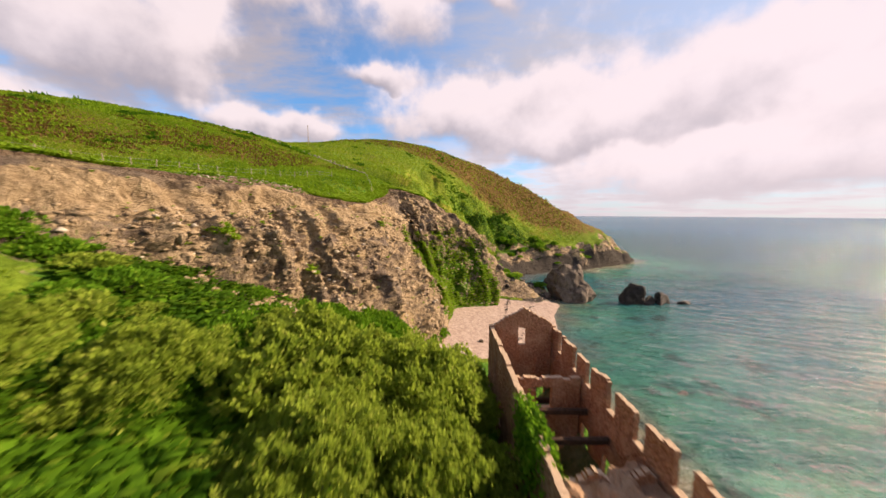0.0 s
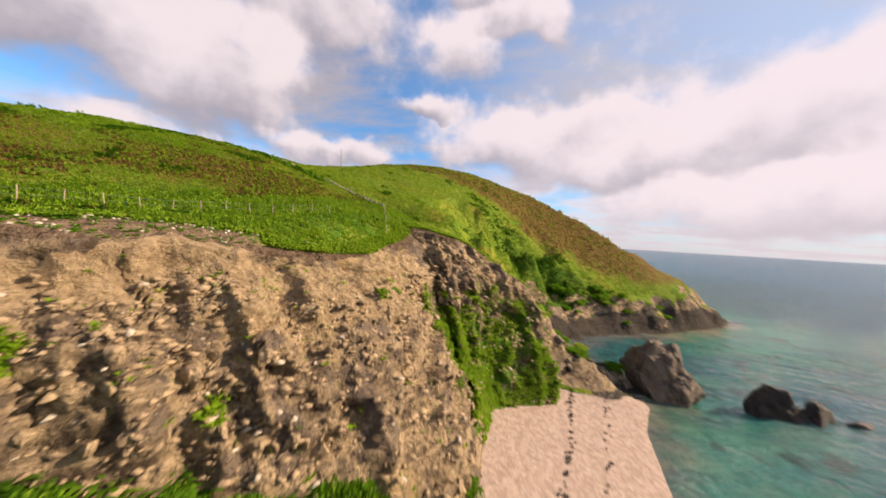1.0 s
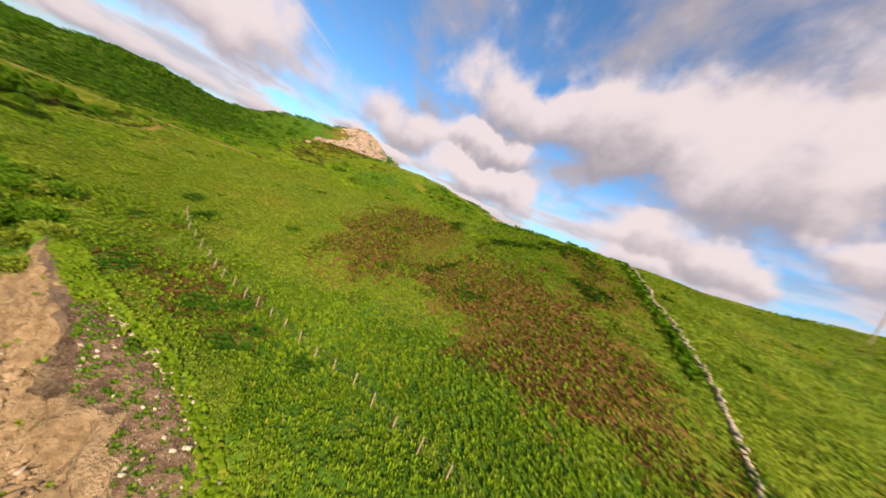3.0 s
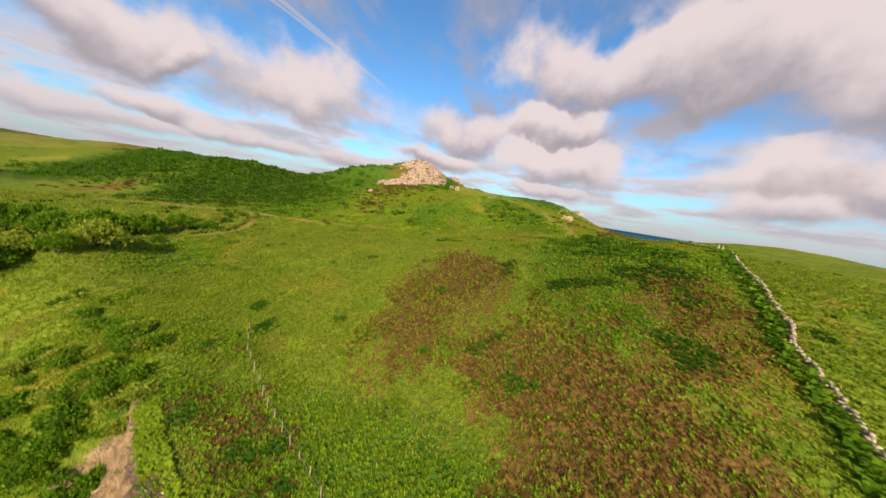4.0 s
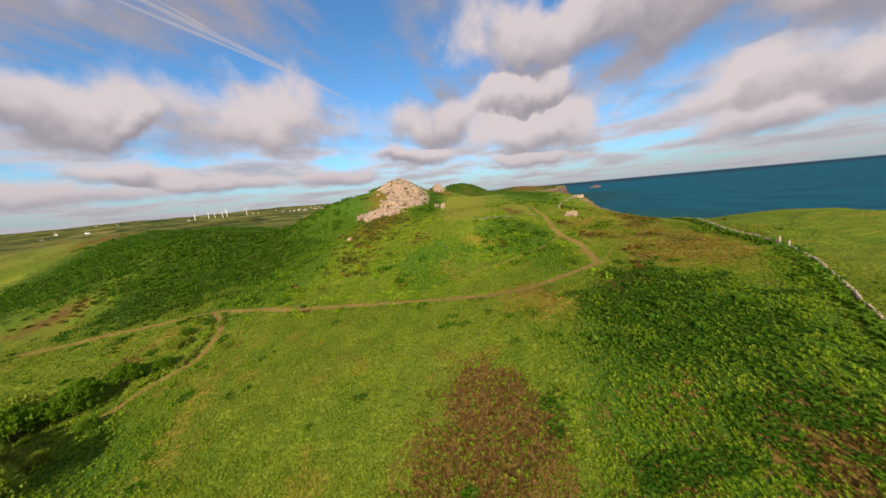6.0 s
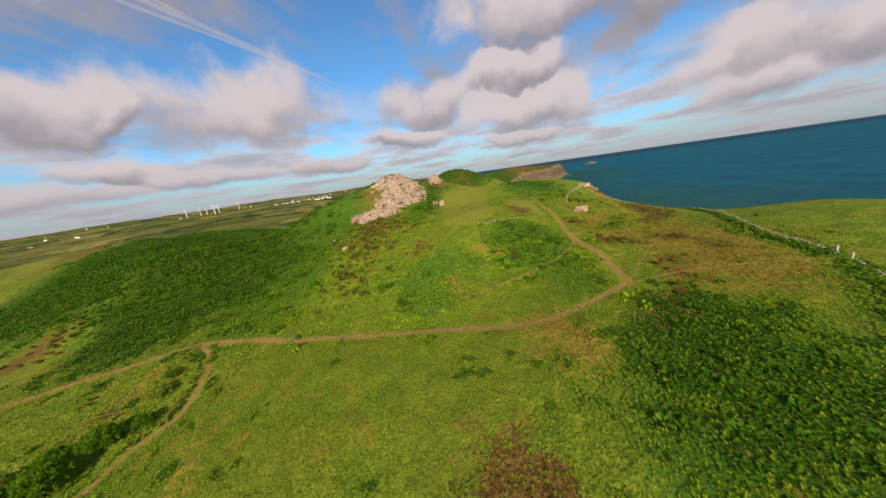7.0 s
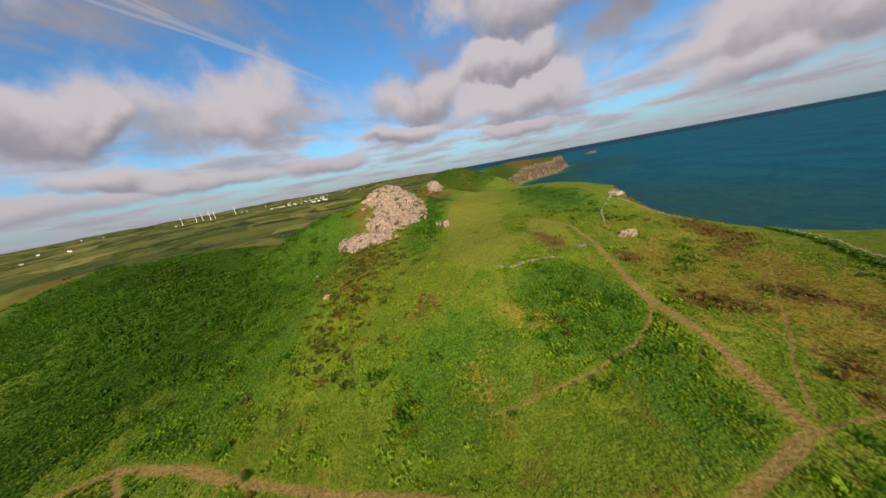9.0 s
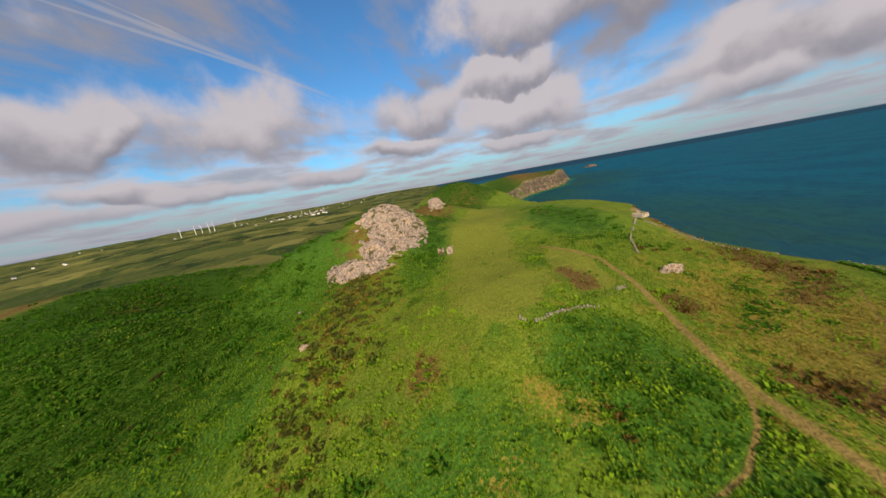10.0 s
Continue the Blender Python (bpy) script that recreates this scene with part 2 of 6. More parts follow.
def on_bank(x, y):
    x, y = np.asarray(x, float), np.asarray(y, float)
    return np.abs(ground_z(x, y) - low_ground(x, y, inland(x, y))) < 0.5


def ground_z(x, y, behind=2.4):
    """Height of the ground; over the cove it runs that far behind the face of the cliff."""
    x, y = np.asarray(x, float), np.asarray(y, float)
    shore = inland(x, y)
    up = upland(x, y)
    cove = fade(y, 82, 66) * fade(x, -70, -50) * fade(y, -45, -30)
    rough = layers(x, y, 7, 21, 5)
    # sea cliffs of the headland and the north coast
    edge = shore + grain(x, y, 22, 40) * 5 + rough * 3.0 + np.abs(grain(x, y, 4.5, 43)) * 2.0
    steep = np.where(x > -20, 1.0, 1.7)
    sea_cliff = steep * np.maximum(edge, -6) + 1.5 * np.abs(rough) * (edge > 0)
    open_coast = np.minimum(up, sea_cliff)
    # the cove: cliff top, earth scarp, face, scrub slope, beach
    run = cliff_run(x, y)
    r = run + behind * fade(run, 0.0, 0.5) * fade(y, 15, 22) * fade(y, 74, 67)
    sheer = np.interp(y, [24, 36, 45, 52, 64], [1.6, 1.15, 1.12, 1.2, 1.5])
    scarp = np.interp(y, [28, 40], [2.3, 1.2]) * fade(r, 0.0, 1.2) + sheer * (0.72 * np.maximum(r, 0) + 0.7 * np.maximum(r - 4.0, 0))
    rim = np.interp(y, LIP_Y, RIM_Z)
    bent = rim + 0.72 * np.maximum(-run, 0)
    h = np.clip(0.5 + 0.5 * (bent - up) / 2.0, 0, 1)
    up = bent * (1 - h) + up * h - 1.0 * h * (1 - h)
    face = np.minimum(up, rim) - scarp
    low = low_ground(x, y, shore)
    soft = up - fade(run, -7, 15) * (up - low)
    gentle = fade(y, 21, 9)
    inside = np.where(run < 0, up, np.maximum(face, low)) * (1 - gentle) + soft * gentle
    z = open_coast * (1 - cove) + inside * cove
    return np.where(shore < 0, np.clip(shore * 0.2, -5, -0.02), np.maximum(z, -0.02))


def broken(u, v, size, seed):
    """Blocks of about that size, each a tilted facet: from about -1 to 1."""
    u, v = u / size, v / size
    iu, iv = np.floor(u), np.floor(v)
    best, out = np.full(u.shape, 1e9), np.zeros(u.shape)
    for a in (-1, 0, 1):
        for b in (-1, 0, 1):
            cu, cv = iu + a, iv + b
            du, dv = u - cu - lattice(cu, cv, seed), v - cv - lattice(cu, cv, seed + 1)
            q = du * du + dv * dv
            h = 1.6 * lattice(cu, cv, seed + 2) - 0.8 + 1.5 * du * (lattice(cu, cv, seed + 3) - 0.5) + 1.5 * dv * (lattice(cu, cv, seed + 4) - 0.5)
            out, best = np.where(q < best, h, out), np.minimum(q, best)
    return out

# ---- materials ----
class Nodes:
    """A material with short calls for its nodes."""

    def __init__(self, name):
        self.mat = bpy.data.materials.new(name)
        self.mat.use_nodes = True
        self.tree = self.mat.node_tree
        self.tree.nodes.clear()
        self.out = self.node("ShaderNodeOutputMaterial")

    def put(self, value, socket):
        if isinstance(value, bpy.types.NodeSocket):
            self.tree.links.new(value, socket)
        elif hasattr(value, "__len__") and len(value) == 3 and socket.type == "RGBA":
            socket.default_value = (*value, 1)
        else:
            socket.default_value = value

    def node(self, kind, **inputs):
        n = self.tree.nodes.new(kind)
        for k, v in inputs.items():
            self.put(v, n.inputs[k.replace("_", " ")])
        return n

    def math(self, op, *args):
        n = self.tree.nodes.new("ShaderNodeMath")
        n.operation = op
        for i, v in enumerate(args):
            self.put(v, n.inputs[i])
        return n.outputs[0]

    def mix(self, f, a, b, blend="MIX"):
        n = self.tree.nodes.new("ShaderNodeMix")
        n.data_type, n.blend_type = "RGBA", blend
        for i, v in ((0, f), (6, a), (7, b)):
            self.put(v, n.inputs[i])
        return n.outputs[2]

    def ramp(self, v, a, b, lo=0.0, hi=1.0):
        n = self.tree.nodes.new("ShaderNodeMapRange")
        n.interpolation_type = "SMOOTHSTEP"
        for i, w in enumerate((v, a, b, lo, hi)):
            self.put(w, n.inputs[i])
        return n.outputs[0]

    def noise(self, scale, detail=5.0, rough=0.55, vector=None, stretch=None):
        vector = vector if vector is not None else self.place()
        if stretch:
            vector = self.node("ShaderNodeMapping", Vector=vector, Scale=stretch).outputs[0]
        return self.node("ShaderNodeTexNoise", Vector=vector, Scale=scale, Detail=detail, Roughness=rough).outputs[0]

    def cells(self, scale, feature="F1", out=0, vector=None):
        n = self.node("ShaderNodeTexVoronoi", Vector=vector if vector is not None else self.place(), Scale=scale)
        n.feature = feature
        return n.outputs[out]

    def place(self):
        return self.node("ShaderNodeNewGeometry").outputs["Position"]

    def local(self):
        return self.node("ShaderNodeTexCoord").outputs["Object"]

    def attr(self, name):
        n = self.tree.nodes.new("ShaderNodeAttribute")
        n.attribute_name = name
        return n.outputs["Fac"]

    def bump(self, height, strength=0.5, distance=0.1, normal=None):
        n = self.node("ShaderNodeBump", Height=height, Strength=strength, Distance=distance)
        if normal is not None:
            self.put(normal, n.inputs["Normal"])
        return n.outputs[0]

    def finish(self, color, rough=0.8, normal=None, spec=0.3, metal=0.0, sheen=0.0):
        b = self.node("ShaderNodeBsdfPrincipled", Base_Color=color, Roughness=rough, Metallic=metal)
        b.inputs["Specular IOR Level"].default_value = spec
        if normal is not None:
            self.put(normal, b.inputs["Normal"])
        self.tree.links.new(b.outputs[0], self.out.inputs[0])
        self.principled = b
        return self.mat


def simple(name, dark, light, scale=3.0, rough=0.85, relief=0.4, depth=0.05, spec=0.25, metal=0.0):
    m = Nodes(name)
    big, fine = m.noise(scale, 6), m.noise(scale * 7, 4, 0.65)
    f = m.math("ADD", m.math("MULTIPLY", m.ramp(big, 0.3, 0.7), 0.6), m.math("MULTIPLY", m.ramp(fine, 0.3, 0.7), 0.4))
    return m.finish(m.mix(f, dark, light), rough, m.bump(fine, relief, depth), spec, metal)


def land_material():
    m = Nodes("land")
    pos = m.place()
    n_big, n_mid, n_fine = m.noise(0.035, 4, 0.5), m.noise(0.23, 5, 0.6), m.noise(1.5, 6, 0.65)
    n_blade = m.noise(5.5, 3, 0.7)
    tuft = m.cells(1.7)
    edge = m.math("ADD", m.math("MULTIPLY", m.math("SUBTRACT", n_mid, 0.5), 1.1), m.math("MULTIPLY", m.math("SUBTRACT", n_fine, 0.5), 1.3))

    def mask(name, gain=1.0):
        return m.ramp(m.math("ADD", m.attr(name), m.math("MULTIPLY", edge, gain)), 0.44, 0.57)

    grass = m.mix(m.ramp(n_mid, 0.3, 0.72), (0.092, 0.162, 0.014), (0.190, 0.245, 0.024))
    grass = m.mix(m.math("MULTIPLY", m.ramp(n_big, 0.45, 0.66), 0.6), grass, (0.150, 0.178, 0.022))
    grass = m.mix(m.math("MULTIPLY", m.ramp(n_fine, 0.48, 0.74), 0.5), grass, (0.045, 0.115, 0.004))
    # gaps between tufts are darkened, their shade put into the grass colour
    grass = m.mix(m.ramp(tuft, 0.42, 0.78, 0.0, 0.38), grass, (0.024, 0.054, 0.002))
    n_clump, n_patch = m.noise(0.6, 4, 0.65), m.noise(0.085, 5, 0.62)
    scrub = m.mix(m.ramp(n_fine, 0.36, 0.66), (0.017, 0.050, 0.004), (0.050, 0.100, 0.009))
    fern = m.mix(m.ramp(n_fine, 0.36, 0.66), (0.030, 0.086, 0.008), (0.082, 0.172, 0.018))
    # shade between clumps put into the colour, where the clump bump is low
    clump_shade = m.ramp(n_clump, 0.48, 0.36, 0.0, 0.5)
    fern, scrub = m.mix(clump_shade, fern, (0.013, 0.045, 0.003)), m.mix(clump_shade, scrub, (0.010, 0.030, 0.003))
    heath = m.mix(m.ramp(n_fine, 0.35, 0.65), (0.070, 0.046, 0.014), (0.165, 0.105, 0.03))
    heath = m.mix(m.math("MULTIPLY", m.ramp(n_blade, 0.5, 0.7), 0.5), heath, (0.14, 0.105, 0.035))
    straw = m.mix(m.ramp(n_fine, 0.35, 0.65), (0.150, 0.135, 0.020), (0.30, 0.215, 0.042))
    worn = m.mix(m.ramp(n_fine, 0.3, 0.7), (0.165, 0.118, 0.036), (0.28, 0.205, 0.068))
    strata = m.noise(0.5, 8, 0.7, vector=m.node("ShaderNodeMapping", Vector=pos, Rotation=(0.7, 0.3, 0.0), Scale=(1.0, 0.55, 2.2)).outputs[0])
    slab = m.node("ShaderNodeSeparateColor", Color=m.cells(0.8, out=1)).outputs[0]
    chip = m.node("ShaderNodeSeparateColor", Color=m.cells(2.2, out=1)).outputs[0]
    joint = m.cells(1.3)
    tone = m.math("ADD", m.math("MULTIPLY", m.ramp(strata, 0.3, 0.7), 0.6), m.math("ADD", m.math("MULTIPLY", slab, 0.25), m.math("MULTIPLY", chip, 0.15)))
    rock = m.mix(m.ramp(tone, 0.15, 0.85), (0.085, 0.062, 0.044), (0.42, 0.315, 0.195))
    rock = m.mix(m.math("MULTIPLY", m.ramp(n_mid, 0.52, 0.68), 0.65), rock, (0.50, 0.36, 0.185))
    rock = m.mix(m.math("MULTIPLY", m.ramp(m.noise(0.26, 4, 0.6), 0.49, 0.60), 0.8), rock, (0.16, 0.125, 0.10))
    pale = m.mix(m.ramp(n_fine, 0.3, 0.7), (0.24, 0.17, 0.098), (0.46, 0.345, 0.21))
    soil = m.mix(m.ramp(n_fine, 0.3, 0.7), (0.08, 0.053, 0.036), (0.19, 0.135, 0.092))
    soil = m.mix(m.math("MULTIPLY", m.ramp(m.noise(7, 2, 0.7), 0.6, 0.7), 0.8), soil, (0.45, 0.37, 0.28))
    sand = m.mix(m.ramp(n_fine, 0.35, 0.65), (0.26, 0.19, 0.155), (0.38, 0.295, 0.245))
    sand = m.mix(m.math("MULTIPLY", m.ramp(m.noise(9, 2, 0.7), 0.62, 0.72), 0.7), sand, (0.62, 0.57, 0.5))
    wet_dark = m.mix(n_fine, (0.030, 0.026, 0.022), (0.085, 0.072, 0.06))
    far_n = m.cells(0.0075, out=1)
    fields = m.mix(m.node("ShaderNodeSeparateColor", Color=far_n).outputs[0], (0.034, 0.062, 0.012), (0.135, 0.138, 0.035))
    fields = m.mix(m.math("GREATER_THAN", m.node("ShaderNodeSeparateColor", Color=far_n).outputs[1], 0.82), fields, (0.185, 0.18, 0.05))
    fields = m.mix(m.ramp(m.noise(0.011, 5, 0.6), 0.5, 0.6), fields, (0.016, 0.034, 0.010))
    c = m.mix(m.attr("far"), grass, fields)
    c = m.mix(m.math("MULTIPLY", m.ramp(n_patch, 0.55, 0.64), 0.35), c, fern)
    c = m.mix(m.math("MULTIPLY", m.ramp(m.noise(0.13, 5, 0.62), 0.60, 0.66), 0.4), c, heath)
    c = m.mix(m.math("MULTIPLY", m.ramp(n_patch, 0.42, 0.37), 0.5), c, straw)
    c = m.mix(m.math("MULTIPLY", mask("meadow", 0.9), 0.9), c, m.mix(m.ramp(n_fine, 0.3, 0.7), (0.145, 0.175, 0.020), (0.205, 0.220, 0.032)))
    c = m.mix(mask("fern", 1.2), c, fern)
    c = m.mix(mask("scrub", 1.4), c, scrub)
    c = m.mix(m.math("MULTIPLY", mask("straw", 1.2), 0.8), c, straw)
    c = m.mix(mask("heath", 1.5), c, heath)
    trod = None
    for i in range(len(PATHS)):
        d = m.math("ABSOLUTE", m.attr("path%d" % i))
        trod = d if trod is None else m.math("MINIMUM", trod, d)
    trod = m.math("ADD", trod, m.math("MULTIPLY", m.math("ADD", m.math("SUBTRACT", n_fine, 0.5), m.math("SUBTRACT", n_mid, 0.5)), 1.3))
    c = m.mix(m.math("MULTIPLY", m.ramp(trod, 2.6, 0.9), 0.18), c, straw)
    c = m.mix(m.math("MULTIPLY", m.ramp(trod, 1.15, 0.75), 0.92), c, worn)
    c = m.mix(mask("rock", 0.6), c, rock)
    c = m.mix(mask("pale", 0.9), c, pale)
    c = m.mix(mask("soil", 0.8), c, soil)
    c = m.mix(mask("ivy", 1.6), c, m.mix(m.ramp(n_fine, 0.36, 0.66), (0.035, 0.098, 0.006), (0.10, 0.19, 0.014)))
    c = m.mix(mask("sand", 0.4), c, sand)
    c = m.mix(mask("wet_dark", 0.5), c, wet_dark)
    stone = m.math("MAXIMUM", m.attr("rock"), m.attr("wet_dark"))
    hgt = m.math("ADD", m.math("ADD", m.math("MULTIPLY", tuft, -0.5), m.math("MULTIPLY", n_clump, 1.6)), m.math("ADD", n_fine, m.math("MULTIPLY", n_blade, 0.5)))
    soft = m.bump(m.math("MULTIPLY", hgt, m.ramp(m.attr("sand"), 0.3, 0.7, 1.0, 0.12)), 0.7, 0.5)
    hard = m.bump(m.math("ADD", m.math("ADD", m.math("MULTIPLY", strata, 1.6), m.math("MULTIPLY", joint, -0.5)), m.math("ADD", n_fine, m.math("MULTIPLY", n_blade, 0.6))), 1.0, 0.6)
    nrm = m.tree.nodes.new("ShaderNodeMix")
    nrm.data_type = "VECTOR"
    m.put(stone, nrm.inputs[0])
    m.put(soft, nrm.inputs[4])
    m.put(hard, nrm.inputs[5])
    return m.finish(c, 0.92, nrm.outputs[1], 0.05)


def sea_material():
    m = Nodes("sea")
    off = m.attr("off")
    n = m.noise(0.06, 5, 0.6)
    d = m.math("ADD", off, m.math("MULTIPLY", m.math("SUBTRACT", n, 0.5), 24.0))
    shallow = m.mix(m.ramp(d, 0.0, 8.0), (0.21, 0.19, 0.12), (0.030, 0.150, 0.088))
    c = m.mix(m.ramp(d, 6.0, 42.0), shallow, (0.012, 0.070, 0.062))
    c = m.mix(m.ramp(off, 60.0, 400.0), c, (0.001, 0.090, 0.150))
    c = m.mix(m.math("MULTIPLY", m.ramp(m.noise(0.006, 5, 0.6, stretch=(1.0, 2.4, 1.0)), 0.42, 0.6), 0.55), c, (0.001, 0.052, 0.110))
    c = m.mix(m.math("MULTIPLY", m.ramp(m.noise(0.05, 5, 0.65, stretch=(1.0, 2.6, 1.0)), 0.45, 0.65), 0.4), c, (0.001, 0.030, 0.056))
    weed = m.math("MULTIPLY", m.ramp(m.noise(0.16, 5, 0.6), 0.55, 0.66), m.ramp(off, 90.0, 15.0))
    c = m.mix(m.math("MULTIPLY", weed, 0.75), c, (0.010, 0.030, 0.024))
    swell = m.noise(0.30, 4, 0.5, stretch=(1.0, 2.6, 1.0))
    chop = m.noise(0.55, 5, 0.65, stretch=(0.55, 2.2, 1.0))
    nb = m.bump(m.noise(0.09, 4, 0.55, stretch=(1.0, 2.8, 1.0)), 1.0, 1.7)
    nb = m.bump(swell, 0.9, 0.65, nb)
    nb = m.bump(chop, 1.0, 0.42, nb)
    nb = m.bump(m.noise(2.6, 3, 0.6, stretch=(1.0, 1.7, 1.0)), 1.0, 0.14, nb)
    m.finish(c, 0.6, nb, 0.0)
    # sheen painted by place: reflection share raised eastward, capped low in the west
    east_sheen = m.ramp(m.node("ShaderNodeSeparateXYZ", Vector=m.place()).outputs[0], -80.0, 20.0)
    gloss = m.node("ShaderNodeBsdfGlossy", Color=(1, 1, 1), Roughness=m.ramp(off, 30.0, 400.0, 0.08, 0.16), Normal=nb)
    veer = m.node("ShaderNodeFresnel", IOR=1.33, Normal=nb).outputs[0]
    mixed = m.node("ShaderNodeMixShader", Fac=m.math("MINIMUM", veer, m.math("ADD", m.math("MULTIPLY", east_sheen, 0.42), 0.045)))
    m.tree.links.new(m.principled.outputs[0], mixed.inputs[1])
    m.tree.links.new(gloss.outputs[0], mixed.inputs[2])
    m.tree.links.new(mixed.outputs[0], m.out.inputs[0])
    return m.mat

# ---- land and sea ----
def steps(*runs):
    """Grid lines from runs of (from, to, step)."""
    out = []
    for a, b, s in runs:
        out += list(np.linspace(a, b, max(1, round(abs(b - a) / s)), endpoint=False))
    return np.array(out + [runs[-1][1]])


def sheet(name, xs, ys, height):
    gx, gy = np.meshgrid(xs, ys)
    gz = height(gx, gy)
    nx, ny = len(xs), len(ys)
    co = np.stack([gx, gy, gz], -1).reshape(-1, 3)
    i = np.arange(nx * ny).reshape(ny, nx)
    quads = np.stack([i[:-1, :-1], i[:-1, 1:], i[1:, 1:], i[1:, :-1]], -1).reshape(-1, 4)
    me = bpy.data.meshes.new(name)
    me.vertices.add(len(co))
    me.vertices.foreach_set("co", co.ravel())
    me.loops.add(quads.size)
    me.loops.foreach_set("vertex_index", quads.ravel())
    me.polygons.add(len(quads))
    me.polygons.foreach_set("loop_start", np.arange(0, quads.size, 4))
    me.polygons.foreach_set("use_smooth", np.ones(len(quads), bool))
    me.update(calc_edges=True)
    return me, gx, gy, gz


def channel(me, name, values):
    a = me.attributes.new(name, "FLOAT", "POINT")
    a.data.foreach_set("value", np.clip(np.asarray(values, float), -1e4, 1e4).astype(np.float32).ravel())


# Footpaths: half width and the line they take.
MAIN_PATHS = [
    (1.1, [(-86, -97), (-94, -86), (-103, -73), (-110, -66), (-115, -59), (-115.5, -40), (-113, -26)]),
    (0.85, [(-113, -26), (-112, -19), (-109, 3), (-108.5, 17), (-107, 30)]),
    (0.95, [(-107, 30), (-104, 38), (-103, 44), (-103.5, 50), (-105.5, 55), (-109.5, 62), (-113, 68)]),
    (0.75, [(-114, -58), (-109.5, -50), (-102, -42), (-94, -37.5), (-88, -35), (-80, -38), (-70, -37)]),
    (0.3, [(-113, 68), (-115, 78), (-116.5, 89), (-116, 98), (-115, 106)]),
]
SIDE_PATHS = [
    (0.95, [(-113, 68), (-122, 68), (-131, 68), (-143, 65), (-152, 63.3), (-163, 63.8), (-181, 63.5), (-197, 60.5), (-205, 54.5), (-213, 44)]),
    (0.36, [(-150, 63.2), (-142.9, 63.6), (-137.7, 61), (-131.9, 55.7), (-127.8, 48.2), (-124.3, 36.5), (-121.4, 28.8)]),
    (0.22, [(-114, 69.5), (-123, 74), (-131, 79.5), (-141, 86), (-150, 92), (-165, 102), (-180, 112)]),
    (0.15, [(-139, 66.5), (-132, 74), (-125.7, 82.7), (-118.6, 90.9), (-112, 96)]),
    (0.1, [(-112, 69), (-106, 66.5), (-102.9, 65.2), (-98.8, 63.5), (-94, 61)]),
    (0.2, [(-114.5, -31), (-109, -31.5), (-104, -36), (-100, -39)]),
]
PATHS = MAIN_PATHS + SIDE_PATHS


def blot(x, y, cx, cy, rx, ry, turn=0.0):
    c, s = math.cos(radians(turn)), math.sin(radians(turn))
    u, v = (x - cx) * c + (y - cy) * s, -(x - cx) * s + (y - cy) * c
    return np.clip(1.25 - 0.75 * np.sqrt((u / rx) ** 2 + (v / ry) ** 2), 0, 1)


xs = steps((-4950, -1750, 90), (-1750, -340, 8), (-340, -120, 1.6), (-120, -38, 1.0), (-38, 16, 0.6), (16, 110, 1.2), (110, 400, 30), (400, 4950, 400))
ys = steps((-4950, -600, 110), (-600, -130, 8), (-130, 0, 1.5), (0, 82, 0.6), (82, 265, 1.3), (265, 420, 8), (420, 700, 25), (700, 4950, 250))
me, gx, gy, gz = sheet("ground", xs, ys, ground_z)
slope = np.hypot(np.gradient(gz, ys, axis=0), np.gradient(gz, xs, axis=1))
shore, run = inland(gx, gy), cliff_run(gx, gy)
in_cove = fade(gy, 80, 70) * (gy > -40) * (gx > -62)
wild = layers(gx, gy, 14, 70, 4)
rock = np.where(in_cove > 0.5, (run > 0.6) * fade(gz, 1.0, 2.2) * fade(gz - low_ground(gx, gy, shore), 0.3, 0.8) * fade(gy, 12, 20), fade(slope, 0.8, 1.1) * (shore < 60) * np.where(gx > -20, fade(gz + wild * 4, 15, 8), 1.0))
scrub_low = in_cove * (run > 1.5) * fade(gy + 0.2 * gx, 41, 36) * fade(gx, -30, -24) * (gy > 2) * (np.abs(gz - low_ground(gx, gy, shore)) < 0.6) * 1.5 
ivy = in_cove * (run > 3) * (0.75 * blot(gx, gy, 3, 55, 9, 9, 30) + 0.55 * blot(gx, gy, 6, 66, 10, 6, 20)) + (gx > 5) * (gy > 76) * fade(gz, 6, 12) * fade(gz + wild * 3, 14, 8) * 0.42
NEAR_HEATH = [(0.95, -33, 60, 11, 7, 38), (0.85, -60, 40, 17, 8, 5), (0.25, -44, 52, 8, 6, 0), (0.9, -53, 73, 12, 5, -8), (0.42, -52, 62, 17, 10, 0), (0.45, -33, 26, 6, 9, -30), (0.8, -66, 43, 9, 4, 20), (0.3, -48, 37, 7, 5, 0),
              (1.0, -143, 77, 8, 4, 60), (0.95, -172, 70, 6, 4, 0), (0.9, -181, 49, 8, 5, 10), (0.6, -151, 10, 7, 4, 0), (0.6, -118, 80, 10, 4, -20), (0.7, -100, 70, 9, 4, -40)]
FAR_HEATH = [(0.45, -500, -20, 150, 36, 0), (0.4, -1380, 200, 260, 120, 20), (1.05, -199, 108, 17, 6, 5), (2.0, 6, 155, 56, 18, -5), (0.9, 20, 178, 60, 18, -5), (0.95, -148, 93, 8, 4, 20), (0.7, -178, 100, 7, 5, 0), (0.85, -134, 97, 5, 3.5, 0), (0.75, -112, -133, 17, 9, 30), (0.6, -245, -40, 24, 18, 20),
             (0.85, -345, -30, 40, 20, 0), (0.9, -420, -40, 45, 20, 0), (0.8, -240, -300, 45, 14, 20), (0.55, -230, -205, 40, 10, 20), (0.75, -255, 112, 40, 7, 2), (0.5, -89, -57, 8, 5, 0), (0.5, -1250, 120, 200, 60, 0)]


